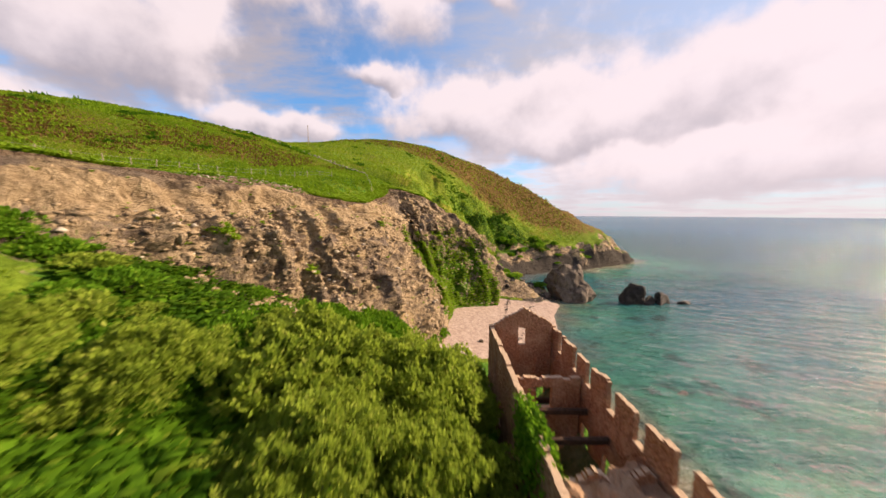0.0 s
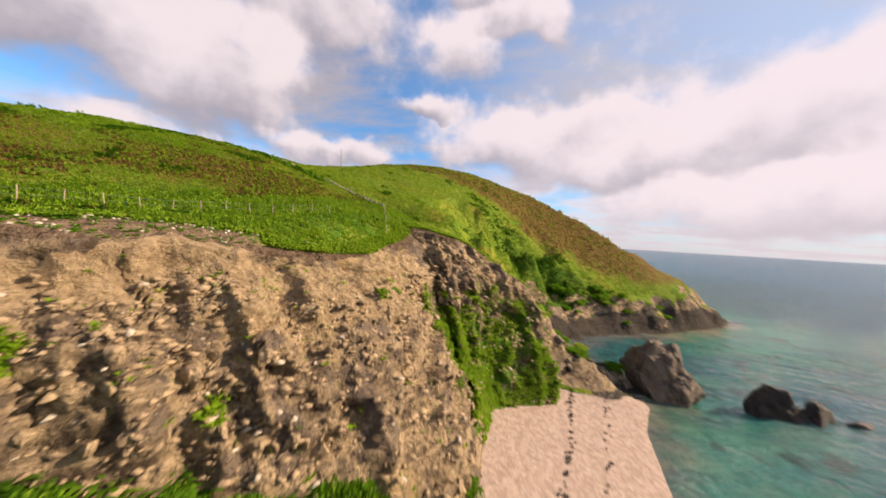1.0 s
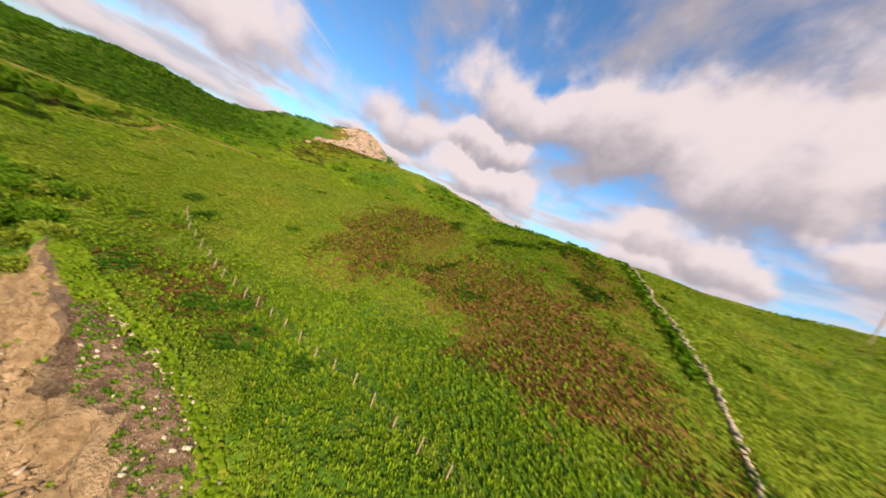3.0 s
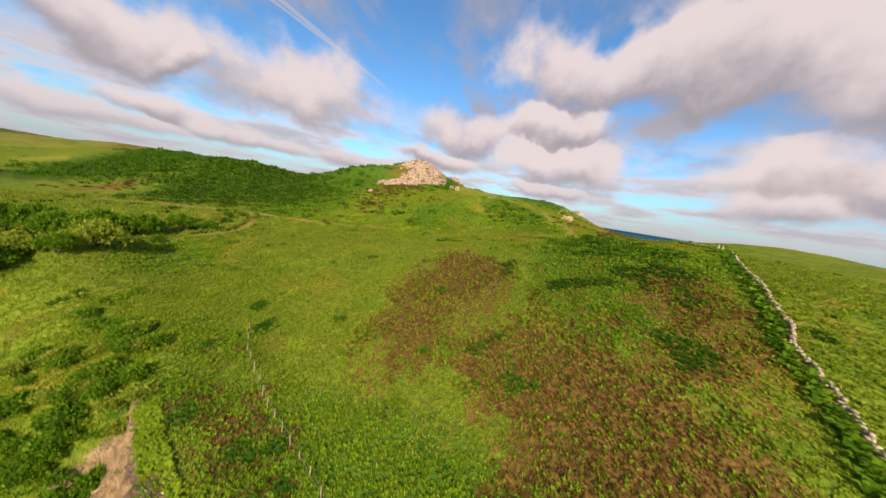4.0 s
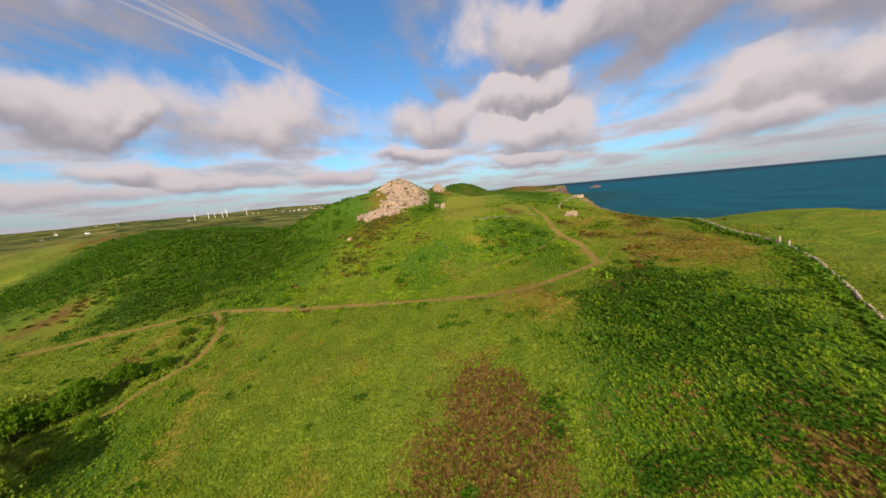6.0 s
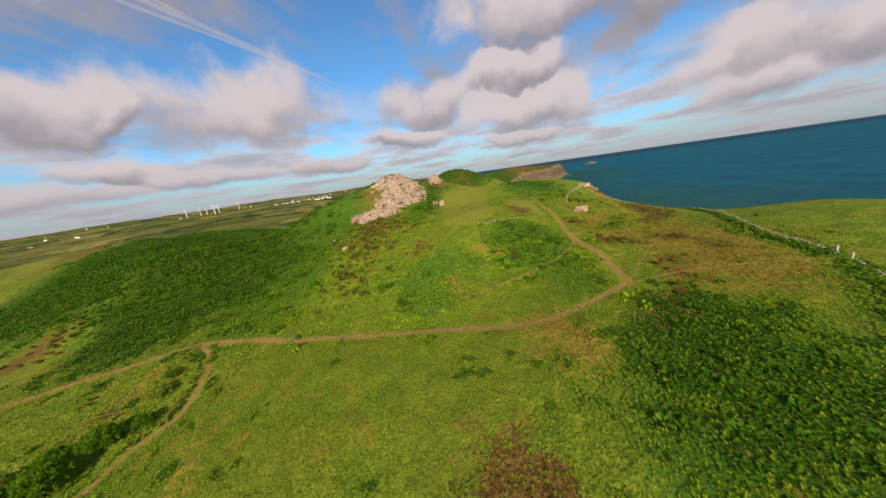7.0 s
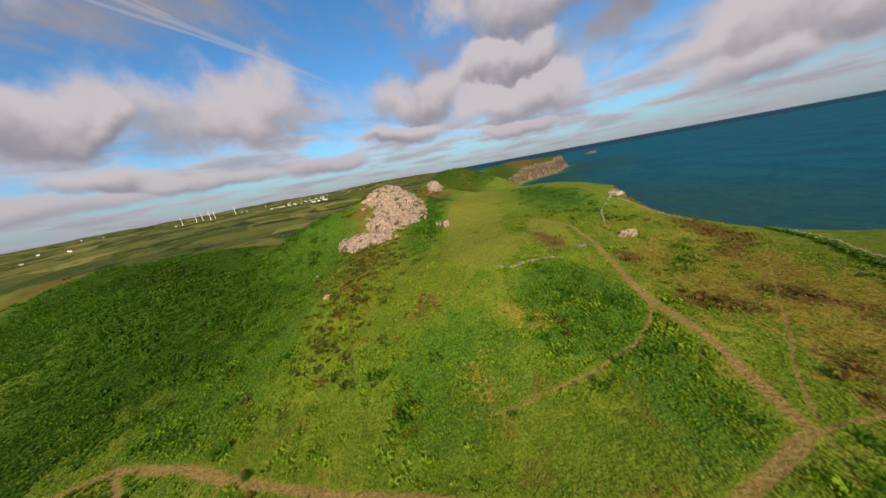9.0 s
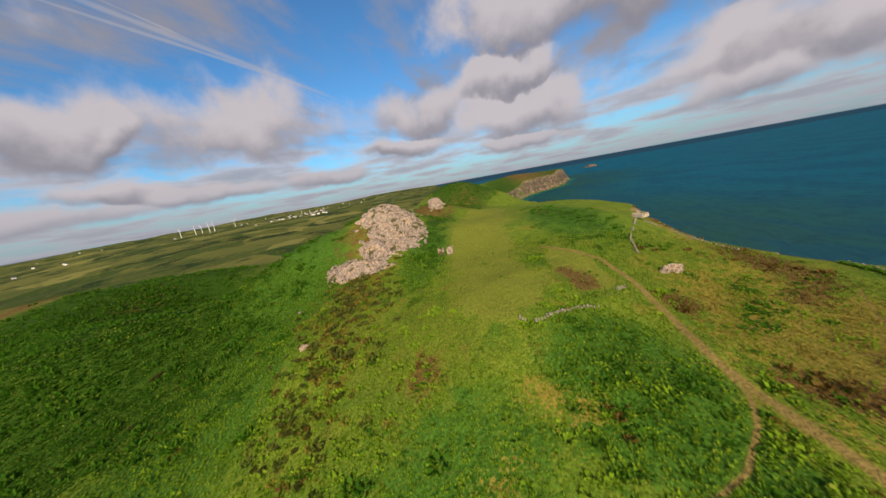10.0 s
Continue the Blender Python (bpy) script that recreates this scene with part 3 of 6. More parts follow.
def heath_cover(x, y):
    return sum(k * blot(x, y, *form) for k, *form in NEAR_HEATH + FAR_HEATH)


FERN = [(0.8, -238, -4, 38, 9, 5), (0.95, -76, 67, 19, 13, -8), (0.9, -90, 74, 18, 10, -20), (0.75, -22, 54, 14, 9, 60), (0.6, -33, 22, 9, 12, 0), (0.7, -62, -24, 22, 12, 60), (0.9, -148, 50, 15, 10, 30), (0.85, -255, 62, 45, 19, 10), (0.8, -190, -62, 62, 26, 5),
        (0.7, -260, -110, 90, 50, 0), (0.9, -172, 84, 22, 4, -28), (0.85, -100, 98, 30, 3.0, -29), (0.8, -134, 108, 26, 3.0, -6), (0.6, -196, 40, 10, 5, 0), (0.75, -215, -5, 22, 7, 8), (0.6, -125, 20, 16, 9, 0), (0.6, -50, 62, 16, 8, 0),
        (0.6, -140, -50, 26, 16, 0), (0.5, -30, 42, 10, 9, 50), (0.42, -145, 46, 16, 13, 0), (0.5, -135, 14, 14, 24, 0), (0.6, -168, 92, 20, 5, -8), (0.85, -121, 58, 13, 6, 10)]


def fern_cover(x, y):
    return sum(k * blot(x, y, *form) for k, *form in FERN)


heath = heath_cover(gx, gy)
fern = fern_cover(gx, gy) + scrub_low
STRAW = [(0.85, -165, 84, 32, 15, -10), (0.75, -130, 98, 34, 12, -8), (0.6, -114, 82, 14, 8, -30), (0.7, -97, 50, 14, 7, 35), (0.5, -100, -56, 18, 9, 25), (0.5, -72, -16, 32, 5, 28), (0.5, -128, 26, 9, 6, 0),
         (0.6, -143, 35, 8, 4, 60), (0.5, -232, 104, 50, 10, 2), (0.3, -30, 44, 4, 10, -35), (0.5, -185, -24, 14, 5, -20)]


def straw_cover(x, y):
    return sum(k * blot(x, y, *form) for k, *form in STRAW)


# dark scrub; flank patches at (-148, -100) and (-168, -74) stand in for shade
SCRUB_AND_SHADE = [(0.55, -250, -4, 50, 8, 3), (0.45, -255, 62, 42, 17, 10), (0.7, -520, -20, 170, 45, 0), (0.7, -260, -235, 120, 60, 0), (0.4, -168, -74, 62, 22, 12), (0.8, -215, -140, 70, 34, 0), (0.45, -118, -95, 26, 12, 30), (0.75, -190, -200, 110, 50, 10), (0.75, -148, -100, 40, 22, 0), (0.8, -640, -40, 70, 50, 0), (0.85, -1380, 180, 330, 190, 20), (1.1, -1500, 230, 280, 170, 15), (0.7, -950, 50, 260, 70, 5), (0.6, -470, -30, 70, 30, 0), (0.7, -98, 71, 12, 7, -35), (0.7, -80, 69, 19, 12, -10), (0.35, -50, 69, 12, 7, 0), (0.5, -300, -80, 60, 30, 0),
         (0.6, -330, -40, 60, 30, 0), (0.6, -172, 85, 20, 3, -28), (0.45, -150, 49, 12, 8, 30), (0.8, 34, 110, 34, 12, -15)]


def scrub_cover(x, y):
    return sum(k * blot(x, y, *form) for k, *form in SCRUB_AND_SHADE)


MEADOW = [(0.95, -212, 20, 38, 12, 8), (0.95, -290, 20, 60, 15, 2), (0.95, -365, 20, 42, 13, 0), (0.7, -197, 50, 16, 5, 10), (0.8, -158, -272, 20, 14, 0), (0.45, -163, -91, 24, 5, -4), (0.9, -178, 28, 14, 10, 0), (0.8, -188, 50, 16, 8, 0)]


def meadow_cover(x, y):
    return sum(k * blot(x, y, *form) for k, *form in MEADOW)


straw, scrub = straw_cover(gx, gy), scrub_cover(gx, gy)


def path_side(x, y, half, line):
    """Signed distance from the line in half widths; off its ends it stays large."""
    d, side = line_distance(x, y, line)
    (ax, ay), (bx, by), (cx, cy), (ex, ey) = line[0], line[1], line[-2], line[-1]
    past = ((x - ax) * (bx - ax) + (y - ay) * (by - ay) < 0) & (np.hypot(x - ax, y - ay) < d + 1e-6)
    past |= ((x - ex) * (cx - ex) + (y - ey) * (cy - ey) < 0) & (np.hypot(x - ex, y - ey) < d + 1e-6)
    return np.clip(np.where(past, d + 1.0, d * side) / half, -60, 60)


for i, (half, line) in enumerate(PATHS):
    channel(me, "path%d" % i, path_side(gx, gy, half, line))
sand = in_cove * fade(gz, 5.2, 4.2) * fade(gy, 36, 42) * fade(slope, 0.55, 0.35) * fade(run, 2, 6)
# wet rock near the water; beyond x -700 steep cliffs get its dark colour
wet_dark = np.where(gy > 76, 0.75 * fade(gz + wild * 3, 8, 3.0), fade(gz, 2.4, 0.9) * fade(slope, 0.3, 0.6)) * (gx > 12) + 0.55 * fade(slope, 0.7, 1.1) * (gx < -700) * (gy > 40)
far = fade(np.hypot(gx + 100, gy - 20), 260, 420) * fade(-gy - gx * 0.06, 100, 200)
for key, values in (("rock", rock), ("ivy", ivy), ("heath", heath), ("fern", fern), ("straw", straw), ("scrub", scrub), ("meadow", meadow_cover(gx, gy)), ("sand", sand), ("wet_dark", wet_dark), ("far", far)):
    channel(me, key, values)
MAT_LAND = land_material()
me.materials.append(MAT_LAND)
tagged(new("ground", me), "green coastal hills with grass, bracken, heather and eroded cliffs", "ground", kind="structure")

def waves(x, y):
    """Low waves in the cove; flat further out."""
    calm = fade(x, 14, 22) * fade(x, 125, 95) * fade(y, -9, 0) * fade(y, 118, 98) * fade(-inland(x, y), 0, 10)
    u, v = x * 0.92 - y * 0.39, x * 0.39 + y * 0.92
    return calm * (0.15 * grain(u * 0.22, v, 2.6, 801) + 0.09 * grain(u * 0.35, v, 1.3, 802) + 0.05 * grain(u * 0.6, v, 0.7, 803))


sx = steps((-4950, -500, 120), (-500, -10, 14), (-10, 14, 2.0), (14, 128, 0.4), (128, 500, 14), (500, 4950, 150))
sy = steps((-4950, -300, 150), (-300, -10, 14), (-10, 120, 0.4), (120, 150, 2.0), (150, 500, 14), (500, 4950, 150))
sea_me, wx, wy, wz = sheet("sea", sx, sy, waves)
channel(sea_me, "off", -inland(wx, wy))
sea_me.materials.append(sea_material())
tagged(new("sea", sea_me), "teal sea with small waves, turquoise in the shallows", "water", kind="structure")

# ---- builders ----
rng = np.random.default_rng(7)


def part(name, bm, material, parent, label=""):
    me = bpy.data.meshes.new(name)
    bm.to_mesh(me)
    bm.free()
    me.materials.append(material)
    ob = new(name, me)
    ob.parent = parent
    return tagged(ob, label)


def raw(name, verts, faces, material, smooth=False):
    """A mesh from numpy corners and equal-sided faces."""
    verts, faces = np.asarray(verts, float), np.asarray(faces, int)
    k = faces.shape[1]
    me = bpy.data.meshes.new(name)
    me.vertices.add(len(verts))
    me.vertices.foreach_set("co", verts.ravel())
    me.loops.add(faces.size)
    me.loops.foreach_set("vertex_index", faces.ravel())
    me.polygons.add(len(faces))
    me.polygons.foreach_set("loop_start", np.arange(0, faces.size, k))
    if smooth:
        me.polygons.foreach_set("use_smooth", np.ones(len(faces), bool))
    me.update(calc_edges=True)
    me.materials.append(material)
    return me


def thing(name, at, label, category, group="", turn=0.0, size=1.0):
    ob = new(name)
    ob.matrix_basis = pose(*at, 0, 0, turn) @ Matrix.Scale(size, 4)
    return tagged(ob, label, category, group)


def stand(x, y, sink=0.0):
    return (x, y, float(ground_z(x, y)) - sink)


def rock_bm(sx, sy, sz, seed, detail=4, cuts=14, rough=0.22, base=-0.35):
    """A broken, faceted rock about sx by sy by sz across, cut by planes and worn."""
    r = random.Random(seed)
    bm = bmesh.new()
    bmesh.ops.create_icosphere(bm, subdivisions=detail, radius=1.0)
    shift = Vector((r.uniform(0, 90), r.uniform(0, 90), r.uniform(0, 90)))
    planes = []
    for i in range(cuts):
        n = Vector((r.gauss(0, 1), r.gauss(0, 1), r.gauss(0.15, 0.7))).normalized()
        planes.append((n, r.uniform(0.52, 0.86)))
    for v in bm.verts:
        p = v.co.copy()
        for n, d in planes:
            over = p.dot(n) - d
            if over > 0:
                p -= n * over * 0.94
        q = p * 1.6 + shift
        p *= 1 + rough * (noise.noise(q) + 0.6 * noise.noise(q * 2.3) + 0.35 * noise.noise(q * 5.1) + 0.22 * abs(noise.noise(q * 9.7)))
        p.z = max(p.z, base)
        v.co = Vector((p.x * sx, p.y * sy, p.z * sz))
    return bm


def scatter(template, places, turns, sizes, tilt=None):
    """Copies of a template of corners (n, 3), stood at the places: corners in one array."""
    t = np.asarray(template, float)
    c, s = np.cos(turns)[:, None], np.sin(turns)[:, None]
    x, y, z = t[None, :, 0] * sizes[:, None], t[None, :, 1] * sizes[:, None], t[None, :, 2] * sizes[:, None]
    if tilt is not None:
        x = x + z * tilt[:, :1]
        y = y + z * tilt[:, 1:]
    out = np.stack([x * c - y * s, x * s + y * c, z], -1) + places[:, None, :]
    return out.reshape(-1, 3)


def repeat_faces(faces, n, corners):
    f = np.asarray(faces, int)
    return (f[None] + (np.arange(n) * corners)[:, None, None]).reshape(-1, f.shape[1])


def frond_template(fronds, reach, rise, width, seed):
    """A clump of arching fronds: corners and quads."""
    r = np.random.default_rng(seed)
    v, f = [], []
    for i in range(fronds):
        a = 2 * math.pi * i / fronds + r.uniform(-0.4, 0.4)
        d, n = np.array([math.cos(a), math.sin(a), 0]), np.array([-math.sin(a), math.cos(a), 0])
        k, h = r.uniform(0.75, 1.15) * reach, r.uniform(0.7, 1.2) * rise
        for s, z, w in ((0.05, 0.0, 0.25), (0.45, 0.8, 1.0), (0.8, 1.0, 0.7), (1.0, 0.72, 0.1)):
            for side in (-1, 1):
                v.append(d * k * s + n * side * width * w + np.array([0, 0, h * z]))
        b = i * 8
        f += [(b, b + 1, b + 3, b + 2), (b + 2, b + 3, b + 5, b + 4), (b + 4, b + 5, b + 7, b + 6)]
    return np.array(v), f


def leaf_material(name, dark, light, warm, scale=0.5):
    m = Nodes(name)
    isle = m.node("ShaderNodeNewGeometry").outputs["Random Per Island"]
    patch = m.ramp(m.noise(scale, 3), 0.35, 0.65)
    c = m.mix(m.math("ADD", m.math("MULTIPLY", isle, 0.6), m.math("MULTIPLY", patch, 0.4)), dark, light)
    c = m.mix(m.ramp(isle, 0.86, 0.98, 0.0, 0.6), c, warm)
    m.finish(c, 0.75, None, 0.1)
    soft = m.node("ShaderNodeBsdfTranslucent", Color=m.mix(0.35, c, light))
    mixed = m.node("ShaderNodeMixShader", Fac=0.48)
    m.tree.links.new(m.principled.outputs[0], mixed.inputs[1])
    m.tree.links.new(soft.outputs[0], mixed.inputs[2])
    m.tree.links.new(mixed.outputs[0], m.out.inputs[0])
    return m.mat


def bush_parts(name, parent, wide, tall, lobes, leaves, leaf, seed, mat_leaf, mat_wood):
    """A shrub: a forked stem and a crown of many small leaves in uneven clumps."""
    r = np.random.default_rng(seed)
    centres = []
    for i in range(lobes):
        a, d = r.uniform(0, 6.283), math.sqrt(r.uniform(0, 1)) * wide * 0.36
        h = tall * (0.42 + 0.32 * (1 - (d / (wide * 0.36)) ** 2) * r.uniform(0.5, 1.15))
        centres.append((math.cos(a) * d, math.sin(a) * d, h, wide * r.uniform(0.13, 0.22)))
    cen = np.array(centres)
    # each lobe carries many sprays of leaves that stand out from it unevenly
    sprays = lobes * 16
    own = np.repeat(np.arange(lobes), 16)
    w = r.normal(size=(sprays, 3))
    w[:, 2] = np.abs(w[:, 2]) * 0.95 - 0.25
    w /= np.linalg.norm(w, axis=1)[:, None]
    reach = cen[own, 3] * r.uniform(0.62, 1.22, sprays)
    hub = cen[own, :3] + w * reach[:, None] * np.array([1, 1, tall / wide * 1.3])
    girth = cen[own, 3] * r.uniform(0.16, 0.34, sprays)
    pick = r.integers(0, sprays, leaves)
    d = w[pick] + r.normal(size=(leaves, 3)) * 0.7
    d[:, 2] += 0.25
    d /= np.linalg.norm(d, axis=1)[:, None]
    pos = hub[pick] + d * girth[pick][:, None] * r.uniform(0.3, 1.1, leaves)[:, None] * np.array([1, 1, 1.35])
    pos[:, 2] = np.maximum(pos[:, 2], 0.05)
    out = d + r.normal(size=(leaves, 3)) * 0.45 + np.array([0, 0, 0.55])
    out /= np.linalg.norm(out, axis=1)[:, None]
    side = np.cross(out, r.normal(size=(leaves, 3)))
    side /= np.linalg.norm(side, axis=1)[:, None]
    ln = leaf * r.uniform(0.6, 1.3, leaves)[:, None]
    tip = pos + out * ln
    mid = pos + out * ln * 0.5 + np.cross(out, side) * ln * 0.12
    v = np.stack([pos, mid + side * ln * 0.27, tip, mid - side * ln * 0.27], 1).reshape(-1, 3)
    f = np.arange(leaves * 4).reshape(-1, 4)
    crown = new("crown", raw("crown", v, f, mat_leaf))
    crown.parent = parent
    bm = bmesh.new()
    for cx, cy, cz, cr in centres[:7]:
        a, b = Vector((0, 0, -0.3)), Vector((cx, cy, cz))
        bend = a.lerp(b, 0.5) + Vector((0, 0, 0.15 * tall))
        ring = []
        for p, w in ((a, 0.05), (bend, 0.035), (b, 0.012)):
            ring.append([bm.verts.new(p + Vector((math.cos(k * 1.2566) * w * wide * 0.4, math.sin(k * 1.2566) * w * wide * 0.4, 0))) for k in range(5)])
        for lo, hi in zip(ring, ring[1:]):
            for k in range(5):
                bm.faces.new((lo[k], lo[(k + 1) % 5], hi[(k + 1) % 5], hi[k]))
    part("trunk", bm, mat_wood, parent)


def crag_stone():
    m = Nodes("grey_crag")
    big, mid, fine = m.noise(0.22, 4, 0.6), m.noise(1.1, 6, 0.65), m.noise(5.0, 4, 0.7)
    c = m.mix(m.ramp(mid, 0.32, 0.68), (0.16, 0.125, 0.098), (0.46, 0.37, 0.295))
    c = m.mix(m.math("MULTIPLY", m.ramp(big, 0.5, 0.66), 0.55), c, (0.56, 0.39, 0.24))
    c = m.mix(m.math("MULTIPLY", m.ramp(m.noise(0.6, 5, 0.65), 0.52, 0.64), 0.7), c, (0.14, 0.115, 0.095))
    c = m.mix(m.math("MULTIPLY", m.ramp(fine, 0.56, 0.7), 0.5), c, (0.085, 0.075, 0.06))
    crack = m.cells(0.9)
    seam = m.noise(0.9, 6, 0.65, stretch=(0.35, 1.6, 1.0))
    c = m.mix(m.math("MULTIPLY", m.ramp(seam, 0.44, 0.36), 0.8), c, (0.055, 0.047, 0.036))
    c = m.mix(m.math("MULTIPLY", m.ramp(m.noise(0.16, 6, 0.62), 0.55, 0.60), 0.9), c, (0.055, 0.060, 0.014))
    return m.finish(c, 0.92, m.bump(m.math("ADD", m.math("ADD", mid, m.math("MULTIPLY", fine, 0.5)), m.math("MULTIPLY", crack, -0.5)), 1.0, 0.5), 0.15)


MAT_ROCK = simple("cliff_rock", (0.12, 0.085, 0.055), (0.46, 0.34, 0.205), 0.9, 0.9, 0.8, 0.2)
MAT_CRAG = crag_stone()
MAT_DARK = simple("wet_rock", (0.010, 0.009, 0.008), (0.05, 0.04, 0.033), 0.8, 0.65, 0.9, 0.3, 0.2)
MAT_BROWN = simple("weathered_rock", (0.055, 0.042, 0.032), (0.20, 0.155, 0.115), 0.5, 0.85, 0.8, 0.3)
MAT_PALE = simple("pale_stone", (0.22, 0.185, 0.14), (0.52, 0.46, 0.38), 2.2, 0.9, 0.6, 0.06)
MAT_WOOD = simple("grey_wood", (0.20, 0.155, 0.10), (0.38, 0.31, 0.22), 6.0, 0.85, 0.4, 0.02)
MAT_BARK = simple("bark", (0.04, 0.03, 0.02), (0.11, 0.085, 0.06), 6.0, 0.9, 0.6, 0.03)
MAT_METAL = simple("dull_wire", (0.20, 0.20, 0.20), (0.34, 0.34, 0.33), 8.0, 0.5, 0.2, 0.01, 0.4, 0.7)
MAT_WILLOW = leaf_material("willow_leaf", (0.13, 0.205, 0.016), (0.33, 0.42, 0.05), (0.42, 0.44, 0.09))
MAT_BRAMBLE = leaf_material("bramble_leaf", (0.05, 0.14, 0.006), (0.155, 0.31, 0.016), (0.27, 0.34, 0.035))
MAT_GORSE = leaf_material("gorse_leaf", (0.07, 0.085, 0.016), (0.14, 0.16, 0.03), (0.20, 0.13, 0.04))
MAT_FERN = leaf_material("bracken_leaf", (0.125, 0.245, 0.009), (0.27, 0.41, 0.022), (0.32, 0.32, 0.05), 0.25)
MAT_HEATH = leaf_material("heather_leaf", (0.092, 0.058, 0.014), (0.205, 0.133, 0.03), (0.17, 0.24, 0.03), 0.3)
MAT_GRASS = leaf_material("grass_leaf", (0.160, 0.265, 0.014), (0.29, 0.39, 0.026), (0.40, 0.35, 0.09), 0.12)
MAT_SCRUB = leaf_material("scrub_leaf", (0.028, 0.105, 0.005), (0.085, 0.20, 0.010), (0.16, 0.19, 0.03), 0.2)
MAT_STRAW = leaf_material("dry_grass_leaf", (0.175, 0.16, 0.018), (0.34, 0.25, 0.045), (0.16, 0.24, 0.02), 0.2)


def wall_stone():
    m = Nodes("mossy_wall_stone")
    big, fine = m.noise(0.9, 4), m.noise(6.0, 4, 0.65)
    c = m.mix(m.ramp(fine, 0.3, 0.7), (0.15, 0.13, 0.10), (0.42, 0.375, 0.31))
    c = m.mix(m.math("MULTIPLY", m.ramp(big, 0.5, 0.64), 0.5), c, (0.095, 0.12, 0.03))
    return m.finish(c, 0.92, m.bump(fine, 0.5, 0.05), 0.2)


MAT_WALL = wall_stone()

# ---- the cliff over the cove ----
line = np.array(list(zip(LIP_X, LIP_Y)))[1:]
leg = np.r_[0, np.cumsum(np.hypot(*np.diff(line, axis=0).T))]
cs = np.arange(17.0, leg[-1] - 1.0, 0.22)
cx_, cy_ = np.interp(cs, leg, line[:, 0]), np.interp(cs, leg, line[:, 1])
kern = np.hanning(25) / np.hanning(25).sum()
ox = np.convolve(np.pad(np.gradient(cy_), 12, "edge"), kern, "valid")
oy = np.convolve(np.pad(-np.gradient(cx_), 12, "edge"), kern, "valid")
on = np.hypot(ox, oy)
ox, oy = ox / on, oy / on
# how far the turf reaches out over the edge
terrace = fade(cy_, 24, 28) * fade(cy_, 42, 37)
jut = np.clip(0.6 + 1.1 * layers(cs, cs * 0, 7, 301, 3) + 0.4 * grain(cs, cs * 0, 1.3, 306), 0.05, 3.0) + 0.5 * terrace
rows_in = np.r_[np.linspace(-1.2, 0, 11), np.cumsum(np.r_[0.04, 0.06, 0.08, np.full(8, 0.09), np.full(50, 0.16), np.full(42, 0.2)])]
S, D = np.meshgrid(cs, rows_in)
J = jut[None, :] * fade(D, -1.3, 0.0) * fade(cy_, 15, 22)[None, :]
gx2, gy2 = cx_ + ox * (D + J), cy_ + oy * (D + J)
# height as if the edge had not moved
bx, by = cx_ + ox * D, cy_ + oy * D
gz2 = ground_z(bx, by, 0.0)
top = ground_z(cx_ - ox * 0.05, cy_ - oy * 0.05)[None, :] + 0 * D
gz2 = gz2 - 0.5 * np.maximum(J - 0.6, 0) * terrace[None, :]
live = fade(gy2, 15, 22) * fade(gy2, 76, 68)
on_face = fade(D, 0.02, 0.5)
foot = low_ground(gx2, gy2, inland(gx2, gy2))
depth = top - gz2
gz2 = gz2 + 0.03 - 0.4 * (1 - live) - 0.9 * fade(gz2 - foot, 0.35, 0.0) * (D > 1)
# ribs and gullies run down it; below, the rock stands in blocks
warp = layers(S, gz2, 6, 311, 3)
rib = 1 - 2 * np.abs(grain(S + warp * 1.6 + 0.25 * gz2, gz2 * 0.16, 6.0, 312))
rill = 1 - 2 * np.abs(grain(S + warp * 0.8 + 0.2 * gz2, gz2 * 0.28, 2.1, 313))
u, v = S + 0.5 * gz2 + warp * 0.5, gz2 * 1.15 - 0.35 * S
hard = 0.45 + 0.55 * fade(depth + 2 * warp, 4, 9)
lump = broken(u, v, 3.0, 320) * 0.95 * hard + broken(u + 0.3 * v, v, 1.25, 330) * 0.5 * (0.5 + 0.5 * hard) + broken(u, v, 0.5, 340) * 0.17 + layers(S, gz2, 0.9, 350, 3) * 0.10
swell = rib * 1.25 * fade(D, 0.0, 3.0) + rill * 0.6 * fade(D, 0.0, 1.2)
swell = swell * (1 - 0.8 * blot(by, depth, 56, 14, 6, 12))
move = live * on_face * (swell + lump + 0.35) * fade(gz2 - foot, -0.6, 4.0)
gx2, gy2, gz2 = gx2 + ox * move * 0.82, gy2 + oy * move * 0.82, gz2 + move * 0.42
ny, nx = D.shape
i = np.arange(nx * ny).reshape(ny, nx)
quads = np.stack([i[:-1, :-1], i[1:, :-1], i[1:, 1:], i[:-1, 1:]], -1).reshape(-1, 4)
cliff_me = raw("cliff", np.stack([gx2, gy2, gz2], -1).reshape(-1, 3), quads, MAT_LAND)
wild2 = layers(S, gz2, 5, 360, 4)
turf = D <= 0.02
green = 1.0 * blot(by, depth, 55.5, 18, 5.0, 9) + 0.85 * blot(by, depth, 66, 15, 4, 8) + 0.12 * (wild2 > 0.9)
bare = terrace[None, :] * fade(D, -1.15, -0.9)
channel(cliff_me, "rock", np.where(turf, 0.0, 1.0))
channel(cliff_me, "fern", np.where(turf, 0.5 - 0.5 * bare, 0.0))
channel(cliff_me, "ivy", np.where(turf, 0, green))
channel(cliff_me, "soil", np.where(turf, bare, 0.9 * fade(depth + 0.7 * warp, 0.75, 0.25) + 0.4 * fade(np.abs(wild2), 0.3, 0.1) * fade(depth, 2, 5)))
channel(cliff_me, "pale", np.where(turf, 0, (0.4 + 0.6 * fade(gy2, 62, 48)) * fade(depth + warp, 0.8, 1.6) * fade(depth + 2.5 * wild2, 6.5, 4.5) * 0.95 + 0.45 * (wild2 > 0.5)))
